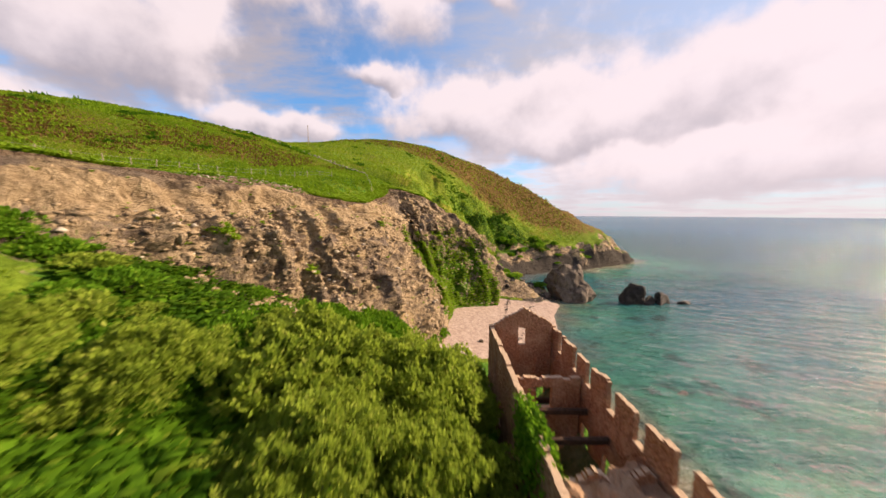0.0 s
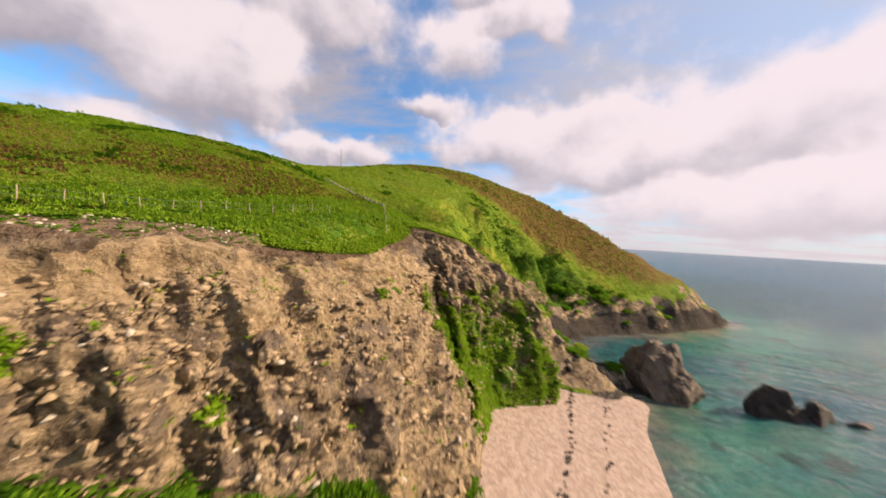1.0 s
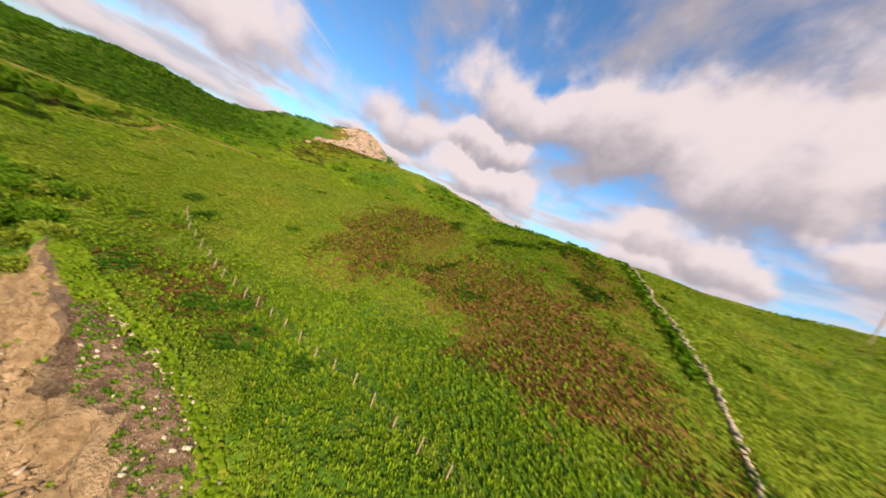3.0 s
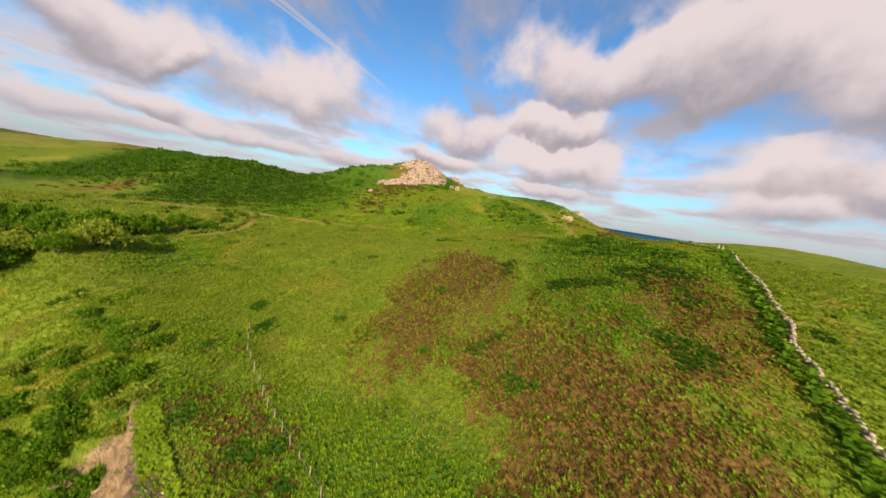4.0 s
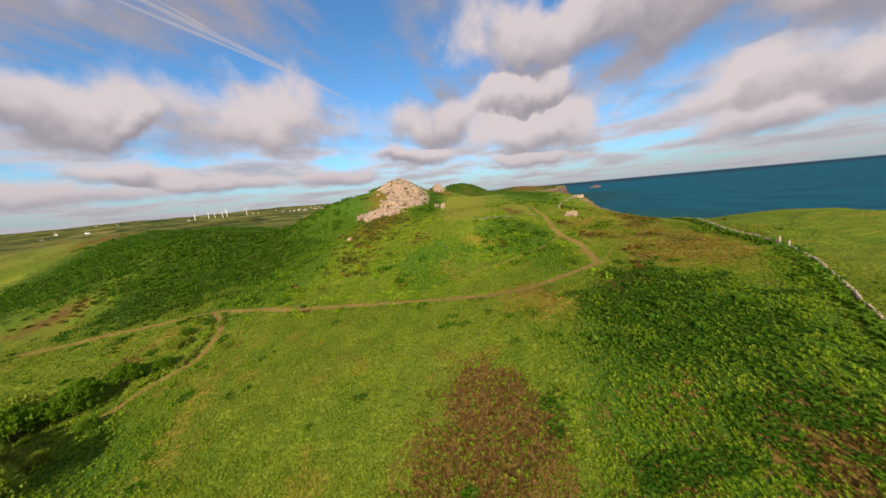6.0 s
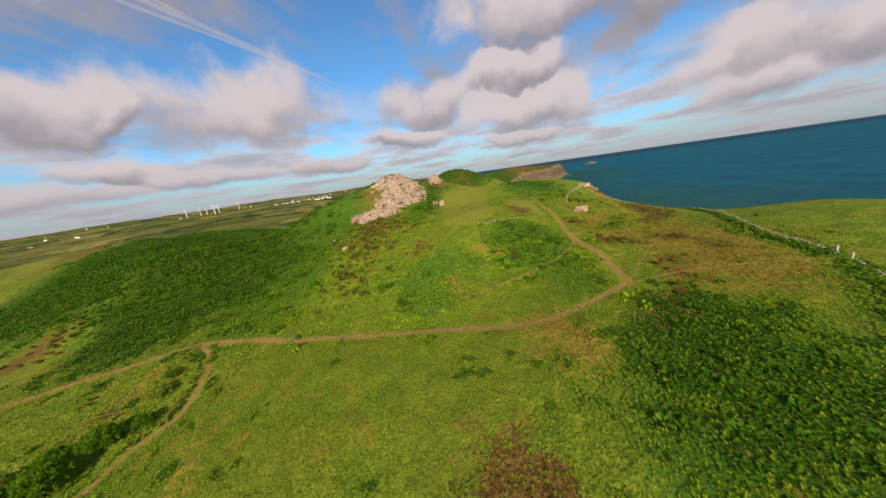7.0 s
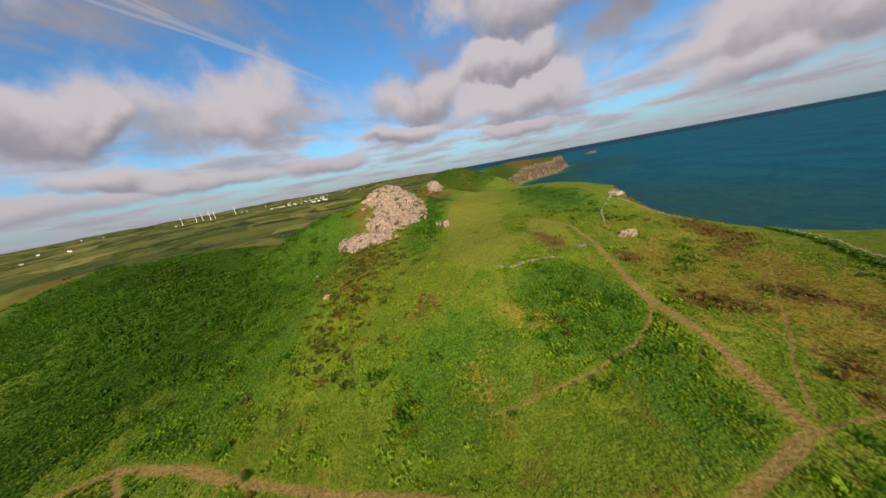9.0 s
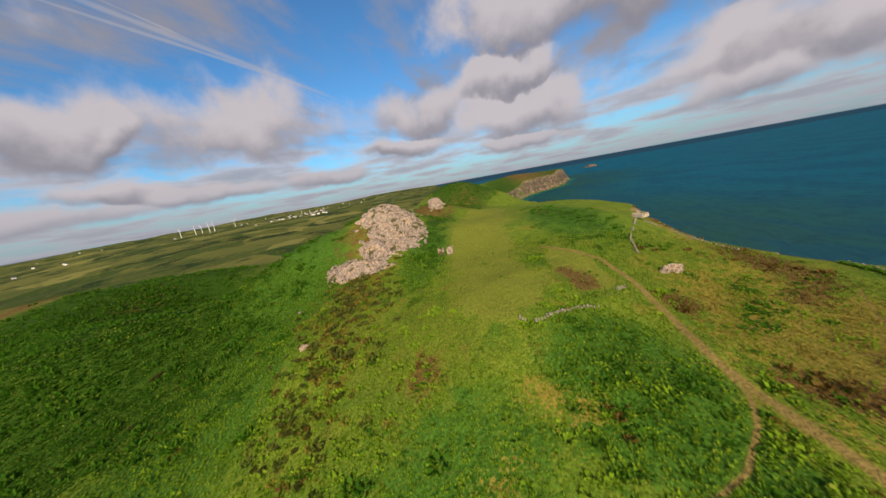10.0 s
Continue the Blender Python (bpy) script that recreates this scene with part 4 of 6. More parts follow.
channel(cliff_me, "wet_dark", fade(gz2, 1.6, 0.7) * (gy2 > 62))
for i in range(len(PATHS)):
    channel(cliff_me, "path%d" % i, np.full(D.shape, 50.0))
for key in ("heath", "scrub", "meadow", "straw", "sand", "far"):
    channel(cliff_me, key, np.zeros(D.shape))
cliff = tagged(new("cliff", cliff_me), "eroded tan cliff of earth and broken rock below turf", "cliff", kind="structure")
shown = live * on_face * (gz2 > foot + 0.2)


def on_cliff(gen, count, where):
    """Random places on the face where the mask holds."""
    k = np.flatnonzero((where & (shown > 0.8)).ravel())
    k = gen.choice(k, count)
    return np.stack([gx2.ravel()[k], gy2.ravel()[k], gz2.ravel()[k]], 1), k

# ---- the ruin on the beach ----
def brick_material():
    m = Nodes("ruin_masonry")
    pos = m.place()
    course = m.node("ShaderNodeTexBrick", Vector=m.node("ShaderNodeMapping", Vector=pos, Rotation=(radians(90), 0, radians(3))).outputs[0], Scale=2.6)
    big, fine = m.noise(0.7, 6, 0.6), m.noise(5.0, 5, 0.65)
    c = m.mix(m.ramp(fine, 0.3, 0.7), (0.20, 0.092, 0.050), (0.40, 0.215, 0.125))
    c = m.mix(m.math("MULTIPLY", m.ramp(big, 0.45, 0.7), 0.7), c, (0.46, 0.29, 0.175))
    c = m.mix(m.math("MULTIPLY", m.ramp(m.noise(0.35, 4), 0.55, 0.7), 0.5), c, (0.15, 0.085, 0.06))
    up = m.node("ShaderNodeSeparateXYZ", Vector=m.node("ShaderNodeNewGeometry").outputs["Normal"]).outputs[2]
    # upward faces painted paler, the look of sunlit wall tops
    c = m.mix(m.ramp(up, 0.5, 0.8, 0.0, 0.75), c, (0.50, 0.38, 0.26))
    return m.finish(c, 0.92, m.bump(m.math("ADD", fine, m.math("MULTIPLY", big, 0.6)), 0.8, 0.12), 0.15)


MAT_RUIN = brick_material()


def masonry(length, height, thick, keep, seed, cell=0.16):
    """A rubble wall along x from 0, standing on z 0: cells for which keep(along, up) holds; worn faces and edges."""
    nx, nz = max(2, round(length / cell)), max(2, round(height / cell))
    dx, dz = length / nx, height / nz
    on = [[keep((i + 0.5) * dx, (k + 0.5) * dz) for k in range(nz)] for i in range(nx)]
    r = random.Random(seed)
    bm, made = bmesh.new(), {}
    jit = {(i, k): (r.uniform(-0.3, 0.3) * dx * 0.5, r.uniform(-0.3, 0.3) * dz * 0.5) for i in range(nx + 1) for k in range(nz + 1)}

    def corner(i, k, s):
        key = (i, k, s)
        if key not in made:
            jx, jz = jit[(i, k)]
            if i in (0, nx):
                jx = 0
            made[key] = bm.verts.new((i * dx + jx, s * thick / 2 + r.uniform(-0.035, 0.035), k * dz + (jz if k else 0)))
        return made[key]

    for i in range(nx):
        for k in range(nz):
            if not on[i][k]:
                continue
            for s in (-1, 1):
                q = [corner(i, k, s), corner(i + 1, k, s), corner(i + 1, k + 1, s), corner(i, k + 1, s)]
                bm.faces.new(q if s < 0 else q[::-1])
            for di, dk, a, b in ((-1, 0, (0, 1), (0, 0)), (1, 0, (1, 0), (1, 1)), (0, -1, (0, 0), (1, 0)), (0, 1, (1, 1), (0, 1))):
                ii, kk = i + di, k + dk
                if not (0 <= ii < nx and 0 <= kk < nz and on[ii][kk]):
                    pa, pb = (i + a[0], k + a[1]), (i + b[0], k + b[1])
                    bm.faces.new((corner(*pa, -1), corner(*pb, -1), corner(*pb, 1), corner(*pa, 1)))
    bmesh.ops.recalc_face_normals(bm, faces=bm.faces)
    return bm


BASE_Z = 0.8
ruin = thing("ruined_building", (5.0, 9.0, BASE_Z), "roofless red-brown stone building with broken walls beside the beach", "ruin", turn=0.0)
LEN, WID, EAVE = 20.2, 6.4, 9.7


def wall_part(name, at, turn, length, height, keep, seed, thick=0.38, label=""):
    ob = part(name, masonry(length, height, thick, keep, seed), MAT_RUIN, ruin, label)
    ob.matrix_basis = pose(*at, 0, 0, turn)
    return ob


wob = lambda u, a, s: a * float(grain(u, 3.3, s, 91))
wall_part("gable_wall", (0.29, LEN, 0), 0, WID - 0.58, 12.0,
                  lambda u, z: z < EAVE - 0.1 + (1 - abs(u - 3.0) / 3.0) * 1.75 + wob(u, 0.06, 0.5) and not (2.35 < u < 3.25 and 7.6 < z < 9.35) and not (4.6 < u < 5.4 and 1.5 < z < 3.4), 1)
wall_part("side_wall", (0, -1.5, 0), 90, LEN + 1.8, 10.2,
          lambda u, z: z < EAVE - 0.25 + wob(u, 0.16, 1.6) and not (abs((u - 4.5) % 5.0 - 1.2) < 0.5 and 3.2 < z < 5.0), 2)
# sea side: tall window gaps open at the top
GAPS = [(3.0, 4.1), (6.2, 7.1), (9.1, 9.95), (12.15, 13.0), (14.6, 15.35), (17.75, 18.55)]
wall_part("side_wall", (WID, -1.5, 0), 90, LEN + 1.8, 10.2,
          lambda u, z: z < EAVE - 0.35 + wob(u + 40, 0.22, 1.3) and not any(a + 1.5 < u < b + 1.5 and z > 7.5 for a, b in GAPS) and not any(a + 1.4 < u < b + 1.6 and 2.0 < z < 4.2 for a, b in GAPS), 3, thick=0.3)
wall_part("cross_wall", (0.29, 13.6, 0), 0, WID - 0.58, 8.2,
          lambda u, z: z < 7.65 + wob(u, 0.1, 0.6) and not (2.3 + wob(z, 0.25, 0.7) < u < 3.6 and 5.2 < z < 6.9), 4)
wall_part("cross_wall", (0.29, 5.0, 0), 0, WID - 0.58, 8.2,
          lambda u, z: z < 7.2 + wob(u + 9, 0.9, 1.3) and not (1.0 < u < 2.0 and z < 2.4), 5)
wall_part("gable_wall", (0.29, -1.2, 0), 0, WID - 0.58, 8.4, lambda u, z: z < 6.8 + wob(u + 5, 0.9, 1.5), 6)


def bar_bm(sx, sy, sz, bevel=0.03, seed=0):
    bm = bmesh.new()
    bmesh.ops.create_cube(bm, size=1.0)
    bmesh.ops.scale(bm, vec=(sx, sy, sz), verts=bm.verts)
    bmesh.ops.bevel(bm, geom=list(bm.edges), offset=bevel, segments=1, affect="EDGES")
    return bm


MAT_BEAM = simple("charred_timber", (0.028, 0.017, 0.012), (0.09, 0.055, 0.035), 3.0, 0.9, 0.5, 0.04)
for y, z in ((12.2, 5.7), (9.2, 5.7), (14.8, 3.4), (17.0, 3.4)):
    beam = part("beam", bar_bm(WID - 0.5, 0.34, 0.42, 0.04), MAT_BEAM, ruin, "dark rotten timber beam")
    beam.location = (WID / 2, y, z)
# the near bays still carry a floor of earth and rubble
bm = bmesh.new()
bmesh.ops.create_grid(bm, x_segments=26, y_segments=36, size=1.0)
for v in bm.verts:
    a, b = (v.co.x + 1) / 2, (v.co.y + 1) / 2
    far_edge = 4.6 + 1.9 * a + 0.35 * noise.noise(Vector((a * 9, 0, 4)))
    x, y = 0.3 + 5.8 * a, -1.0 + (far_edge + 1.0) * b
    v.co = Vector((x, y, 7.05 + 0.35 * noise.noise(Vector((x, y, 1))) + 0.22 * noise.noise(Vector((x * 2.6, y * 2.6, 7))) - 0.5 * max(0, b - 0.9) * 6))
bmesh.ops.solidify(bm, geom=bm.faces[:], thickness=0.5)
part("floor_slab", bm, simple("rubble_floor", (0.25, 0.145, 0.085), (0.42, 0.275, 0.17), 1.5, 0.95, 0.8, 0.15), ruin, "brown rubble-covered upper floor")
bm = bmesh.new()
bmesh.ops.create_grid(bm, x_segments=12, y_segments=30, size=1.0)
for v in bm.verts:
    x, y = 0.2 + 6.0 * (v.co.x + 1) / 2, 4 + 16 * (v.co.y + 1) / 2
    v.co = Vector((x, y, 0.9 + 0.5 * noise.noise(Vector((x * 0.7, y * 0.7, 3))) + 0.9 * max(0, x - 4)))
part("floor", bm, simple("overgrown_floor", (0.05, 0.085, 0.02), (0.17, 0.15, 0.07), 0.8, 0.95, 0.8, 0.2), ruin, "overgrown earth floor of the ruin")
for i in range(9):
    sill = part("sill", bar_bm(0.42, 0.7, 0.1, 0.03), MAT_RUIN, ruin, "worn stone window sill") if i == 0 else new("sill", sill.data)
    sill.parent = ruin
    if i:
        sill["label"] = "worn stone window sill"
    a, b = GAPS[i % 6]
    sill.location = (WID, (a + b) / 2, 7.5 if i < 6 else 2.0)
# ivy over the landward wall
gen = np.random.default_rng(12)
n = 5200
py = gen.normal(6.0, 1.0, n).clip(3.0, 8.4)
pz = 9.75 - np.abs(gen.normal(0, 1.9, n))
px = np.where(gen.random(n) < 0.6, gen.normal(0.45, 0.12, n), gen.normal(-0.4, 0.15, n))
px = np.where(pz > 9.2, gen.uniform(-0.5, 0.5, n), px)
at = np.stack([px, py, pz], 1)
way = gen.normal(size=(n, 3)) * 0.5 + np.array([0.2, 0, 0.5])
way /= np.linalg.norm(way, axis=1)[:, None]
sd = np.cross(way, gen.normal(size=(n, 3)))
sd /= np.linalg.norm(sd, axis=1)[:, None]
lf = gen.uniform(0.16, 0.34, n)[:, None]
v = np.stack([at, at + way * lf * 0.5 + sd * lf * 0.4, at + way * lf, at + way * lf * 0.5 - sd * lf * 0.4], 1).reshape(-1, 3)
ivy_ob = new("ivy", raw("ivy", v, np.arange(n * 4).reshape(-1, 4), MAT_BRAMBLE))
ivy_ob.parent = ruin
tagged(ivy_ob, "bright green ivy over the wall")

# ---- rocks in the sea and on the beach ----
def boulder(name, x, y, z, size, seed, mat, label, turn=0.0, detail=4, group="", base=-0.35, category="rock"):
    ob = new(name, None)
    me = bpy.data.meshes.new(name)
    bm = rock_bm(*size, seed, detail, base=base)
    bm.to_mesh(me)
    bm.free()
    me.materials.append(mat)
    bpy.data.objects.remove(ob)
    ob = new(name, me)
    ob.matrix_basis = pose(x, y, z, 0, 0, turn)
    return tagged(ob, label, category, group)


boulder("tall_sea_rock", 34.0, 76.0, 0.6, (7.6, 6.0, 8.4), 3, MAT_BROWN, "tall brown sea stack at the water's edge", 20, 5, base=-0.25)
boulder("sea_rock", 47.0, 71.5, 0.2, (4.2, 2.6, 4.4), 8, MAT_DARK, "low black wave-washed rock in the sea", 0, 4, "black rocks off the beach")
boulder("sea_rock", 54.5, 71.5, 0.1, (3.0, 1.8, 3.2), 9, MAT_DARK, "low black wave-washed rock in the sea", 30, 4, "black rocks off the beach")
boulder("sea_rock", 51.0, 71.3, 0.0, (3.2, 1.4, 1.8), 14, MAT_DARK, "low black wave-washed rock in the sea", 10, 4, "black rocks off the beach")
boulder("sea_rock", 59.5, 71.2, 0.0, (2.4, 0.9, 0.8), 10, MAT_DARK, "low black wave-washed rock in the sea", 5, 3, "black rocks off the beach")
boulder("reef", 28.4, 33.6, -0.22, (1.9, 1.1, 0.5), 11, MAT_DARK, "brown half-sunken rock in shallow water", 25, 3)
for i in range(26):
    u = i / 25
    bx, by = 14 + 18 * u + rng.normal(0, 1.3), 71.5 + 4 * u + rng.normal(0, 1.5)
    s = rng.uniform(0.4, 1.5) * (1.3 if i % 5 == 0 else 0.8)
    boulder("shore_rock", bx, by, max(0.05, float(ground_z(bx, by))) - 0.1, (s, s * rng.uniform(0.6, 1), s * rng.uniform(0.5, 0.8)), 100 + i, MAT_DARK if i % 3 else MAT_BROWN,
            "dark seaweed-covered boulder below the cliff", rng.uniform(0, 360), 3, "boulders at the end of the beach")
for i in range(16):
    bx, by = rng.normal(1.5, 2.6), rng.normal(37.5, 1.6)
    s = rng.uniform(0.35, 0.9)
    boulder("beach_stone", bx, by, float(ground_z(bx, by)) + s * 0.1, (s, s * rng.uniform(0.6, 1), s * rng.uniform(0.4, 0.7)), 200 + i, MAT_PALE,
            "pale fallen stone on the shingle", rng.uniform(0, 360), 2, "fallen stones on the beach")
boulder("driftwood_stump", 6.0, 44.0, float(ground_z(6, 44)), (0.5, 0.35, 0.4), 41, MAT_BARK, "dark driftwood stump on the shingle", 40, 3, category="driftwood")


def weed_line(points, half, count, seed, name):
    r = np.random.default_rng(seed)
    t = r.uniform(0, len(points) - 1.001, count)
    i = t.astype(int)
    p = np.array(points, float)
    xy = p[i] + (p[i + 1] - p[i]) * (t - i)[:, None] + r.normal(0, half, (count, 2))
    z = ground_z(xy[:, 0], xy[:, 1]) + 0.03
    tv, tf = frond_template(4, 0.35, 0.10, 0.10, 3)
    v = scatter(tv, np.stack([xy[:, 0], xy[:, 1], z], 1), r.uniform(0, 6.28, count), r.uniform(0.4, 1.1, count))
    ob = new(name, raw(name, v, repeat_faces(tf, count, len(tv)), MAT_DARK))
    return tagged(ob, "dark line of dried seaweed along the shingle", "seaweed", kind="stuff")


weed_line([(7, 40), (9, 47), (12, 55), (14, 63), (16, 69)], 0.2, 90, 5, "seaweed_line")
weed_line([(12, 44), (15, 52), (19, 62), (21, 68)], 0.35, 30, 6, "seaweed_line")
# shingle
r9 = np.random.default_rng(31)
n = 2600
px, py = r9.uniform(-4, 27, n), r9.uniform(34, 74, n)
pz = ground_z(px, py)
ok = (pz > 0.15) & (pz < 4.8) & (inland(px, py) > 0.5) & (cliff_run(px, py) > 10)
px, py, pz = px[ok], py[ok], pz[ok]
peb = np.array([(1, 0, 0.1), (0.3, 0.8, 0), (-0.8, 0.5, 0.1), (-0.7, -0.6, 0), (0.4, -0.8, 0.1), (0, 0, 0.6)])
pf = [(0, 1, 5), (1, 2, 5), (2, 3, 5), (3, 4, 5), (4, 0, 5)]
size = 0.05 + 0.16 * r9.random(len(px)) ** 4
v = scatter(peb, np.stack([px, py, pz - 0.01], 1), r9.uniform(0, 6.28, len(px)), size)
tagged(new("shingle", raw("shingle", v, repeat_faces(pf, len(px), 6), simple("pebble", (0.30, 0.235, 0.195), (0.56, 0.47, 0.40), 1.2, 0.9, 0.3, 0.02))), "pale pebbles strewn over the beach", "pebbles", kind="stuff")

# ---- crags, loose stones and plants on the cliff ----
crag_meshes = []
for i in range(7):
    bm = rock_bm(1.0, 0.75, 0.9, 300 + i, 3, 16, 0.2, -0.8)
    me = bpy.data.meshes.new("crag")
    bm.to_mesh(me)
    bm.free()
    me.materials.append(MAT_ROCK)
    crag_meshes.append(me)
rc = random.Random(17)
gc = np.random.default_rng(18)
places, _ = on_cliff(gc, 170, (depth > 6) & (gy2 > 24) & (green < 0.4))
for i, (x, y, z) in enumerate(places):
    s = rc.uniform(0.25, 0.6) * (1.6 if rc.random() < 0.12 else 1.0)
    ob = new("crag", crag_meshes[i % 7])
    ob.matrix_basis = pose(x - 0.35 * s, y, z - 0.3 * s, rc.uniform(-25, 25), rc.uniform(15, 60), rc.uniform(-40, 40)) @ Matrix.Diagonal((s, s * rc.uniform(0.6, 1.1), s * rc.uniform(0.9, 1.7), 1))
    ob.parent = cliff
bit = np.array([(1.5, 0.2, 0), (0.3, 0.7, 0.2), (-1.1, 0.5, 0), (-0.9, -0.5, 0.2), (0.8, -0.6, -0.1), (0.3, 0.1, 0.6), (0, 0, -0.5)])
bit_f = [(0, 1, 5), (1, 2, 5), (2, 3, 5), (3, 4, 5), (4, 0, 5), (1, 0, 6), (2, 1, 6), (3, 2, 6), (4, 3, 6), (0, 4, 6)]
for mat, count, sd in ((MAT_ROCK, 6500, 1), (MAT_PALE, 260, 2)):
    g2 = np.random.default_rng(sd)
    at, _ = on_cliff(g2, count, (depth + wild2 > 3.5) & (gy2 > 20))
    v = scatter(bit, at, g2.uniform(0, 6.28, count), 0.07 + 0.36 * g2.random(count) ** 3, g2.normal(0, 0.5, (count, 2)))
    tagged(new("scree", raw("scree", v, repeat_faces(bit_f, count, 7), mat)), "broken loose stones over the cliff face", "stones", kind="stuff")
lip_v, lip_f = frond_template(5, 0.55, 0.32, 0.15, 9)
g2 = np.random.default_rng(5)
k = g2.choice(np.flatnonzero(((D > -1.25) & (D < 0.03) & (live > 0.5) & ((bare < 0.3) | (wild2 > 1.15))).ravel()), 2600)
v = scatter(lip_v, np.stack([gx2.ravel()[k], gy2.ravel()[k], gz2.ravel()[k] - 0.05], 1), g2.uniform(0, 6.28, len(k)), g2.uniform(0.5, 1.1, len(k)))
tagged(new("bracken", raw("bracken", v, repeat_faces(lip_f, len(k), len(lip_v)), MAT_FERN)), "bright green bracken hanging over the cliff edge", "bracken", kind="stuff")
at, k = on_cliff(g2, 9000, (green + 0.45 * layers(S, gz2, 2.2, 371, 3) > 0.56) & (depth > 1.5))
v = scatter(lip_v, at, g2.uniform(0, 6.28, len(at)), g2.uniform(0.45, 1.0, len(at)), g2.normal(0, 0.3, (len(at), 2)))
tagged(new("ivy", raw("ivy", v, repeat_faces(lip_f, len(at), len(lip_v)), MAT_FERN)), "green creepers hanging down the cliff face", "ivy", kind="stuff")
at, k = on_cliff(g2, 160, (depth > 1.0) & (gy2 < 52))
v = scatter(lip_v, at, g2.uniform(0, 6.28, len(at)), g2.uniform(0.3, 0.7, len(at)))
tagged(new("weeds", raw("weeds", v, repeat_faces(lip_f, len(at), len(lip_v)), MAT_FERN)), "small green weeds rooted in the cliff", "weeds", kind="stuff")

k = g2.choice(np.flatnonzero(((bare > 0.5) & (D < 0.03) & (D > -1.0)).ravel()), 260)
v = scatter(lip_v, np.stack([gx2.ravel()[k], gy2.ravel()[k], gz2.ravel()[k] - 0.03], 1), g2.uniform(0, 6.28, len(k)), g2.uniform(0.2, 0.5, len(k)))
tagged(new("weeds", raw("weeds", v, repeat_faces(lip_f, len(k), len(lip_v)), MAT_BRAMBLE)), "small weeds on the bare soil ledge", "weeds", kind="stuff")

# ---- scrub below the cliff ----
def shrub(x, y, wide, tall, seed, mat, label, lobes=14, leaves=2600, leaf=0.3, name="shrub", group="scrub below the cliff"):
    ob = thing(name, stand(x, y, 0.15), label, "bush", group, turn=seed * 47 % 360)
    bush_parts(name, ob, wide, tall, lobes, leaves, leaf, seed, mat, MAT_BARK)
    return ob


willow = [shrub(-2.2, 19.5, 9.0, 6.4, 1, MAT_WILLOW, "large olive-green willow bush beside the ruin", 40, 30000, 0.31, "willow"),
          shrub(-7.5, 15.5, 8.0, 5.5, 2, MAT_WILLOW, "large olive-green willow bush beside the ruin", 34, 25000, 0.31, "willow")]
base_shrubs = [shrub(-9.5, 27, 3.4, 2.0, 11, MAT_BRAMBLE, "dense bright green bramble thicket under the cliff", 18, 1700, 0.34),
               shrub(-14.5, 23.5, 3.6, 1.9, 12, MAT_BRAMBLE, "dense bright green bramble thicket under the cliff", 18, 1700, 0.34),
               shrub(-18, 14, 3.2, 2.2, 13, MAT_WILLOW, "olive-green sallow bush on the slope", 16, 1700, 0.36)]
for x, y, k, s in [(1.8, 26.0, 0, 0.55), (2.4, 21.5, 0, 0.5), (2.3, 15.5, 1, 0.6), (-1.0, 12.5, 1, 0.75), (-12.5, 12, 0, 0.6), (-6.0, 22.6, 1, 0.7), (-5.2, 10.5, 0, 0.7), (-15, 8.5, 1, 0.6), (-10.5, 18.8, 0, 0.55), (1.5, 29.5, 1, 0.45)]:
    c = copy_thing(willow[k], pose(*stand(x, y, 0.2), 0, 0, rc.uniform(0, 360)))
    c.scale = (s, s, s * rc.uniform(0.85, 1.1))
for i in range(140):
    x = rc.uniform(-28, 1)
    y = rc.uniform(6, 38)
    if not on_bank(x, y) or (x > -6 and y > 33):
        continue
    c = copy_thing(base_shrubs[2 if i % 6 == 0 else i % 2], pose(*stand(x, y, 0.15), 0, 0, rc.uniform(0, 360)))
    s = rc.uniform(0.45, 1.0)
    c.scale = (s, s, s * rc.uniform(0.6, 1.0))
for i in range(70):
    x, y = rc.uniform(-36, -8), rc.uniform(-2, 21)
    if float(cliff_run(np.array(x), np.array(y))) < -1 or on_bank(x, y):
        continue
    c = copy_thing(base_shrubs[2 if i % 5 == 0 else i % 2], pose(*stand(x, y, 0.15), 0, 0, rc.uniform(0, 360)))
    s = rc.uniform(0.5, 0.95)
    c.scale = (s, s, s * rc.uniform(0.6, 0.9))
for i in range(46):
    x, y = rc.uniform(-15, -3.5), rc.uniform(27, 37)
    z = float(low_ground(np.array(x), np.array(y), inland(np.array(x), np.array(y))))
    if float(ground_z(x, y)) > z + 2.5:
        continue
    c = copy_thing(base_shrubs[i % 2], pose(*stand(x, y, 0.1), 0, 0, rc.uniform(0, 360)))
    s = rc.uniform(0.5, 0.95)
    c.scale = (s, s, s * rc.uniform(0.7, 1.1))
for i in range(70):
    x, y = rc.gauss(-31, 7), rc.gauss(11, 6)
    if float(cliff_run(np.array(x), np.array(y))) < -1.5:
        continue
    c = copy_thing(base_shrubs[2 if i % 5 == 0 else i % 2], pose(*stand(x, y, 0.15), 0, 0, rc.uniform(0, 360)))
    s = rc.uniform(0.5, 1.0)
    c.scale = (s, s, s * rc.uniform(0.6, 0.9))
# a belt of brambles along the foot of the cliff
for i in range(60):
    y = rc.uniform(27, 43.5)
    x = float(np.interp(y, LIP_Y, LIP_X)) + rc.uniform(9.5, 13.5) / 0.8
    c = copy_thing(base_shrubs[i % 2], pose(x, y, float(ground_z(x, y)) + 0.1, 0, 0, rc.uniform(0, 360)))
    s = rc.uniform(0.5, 0.9)
    c.scale = (s, s, s * rc.uniform(0.9, 1.3))
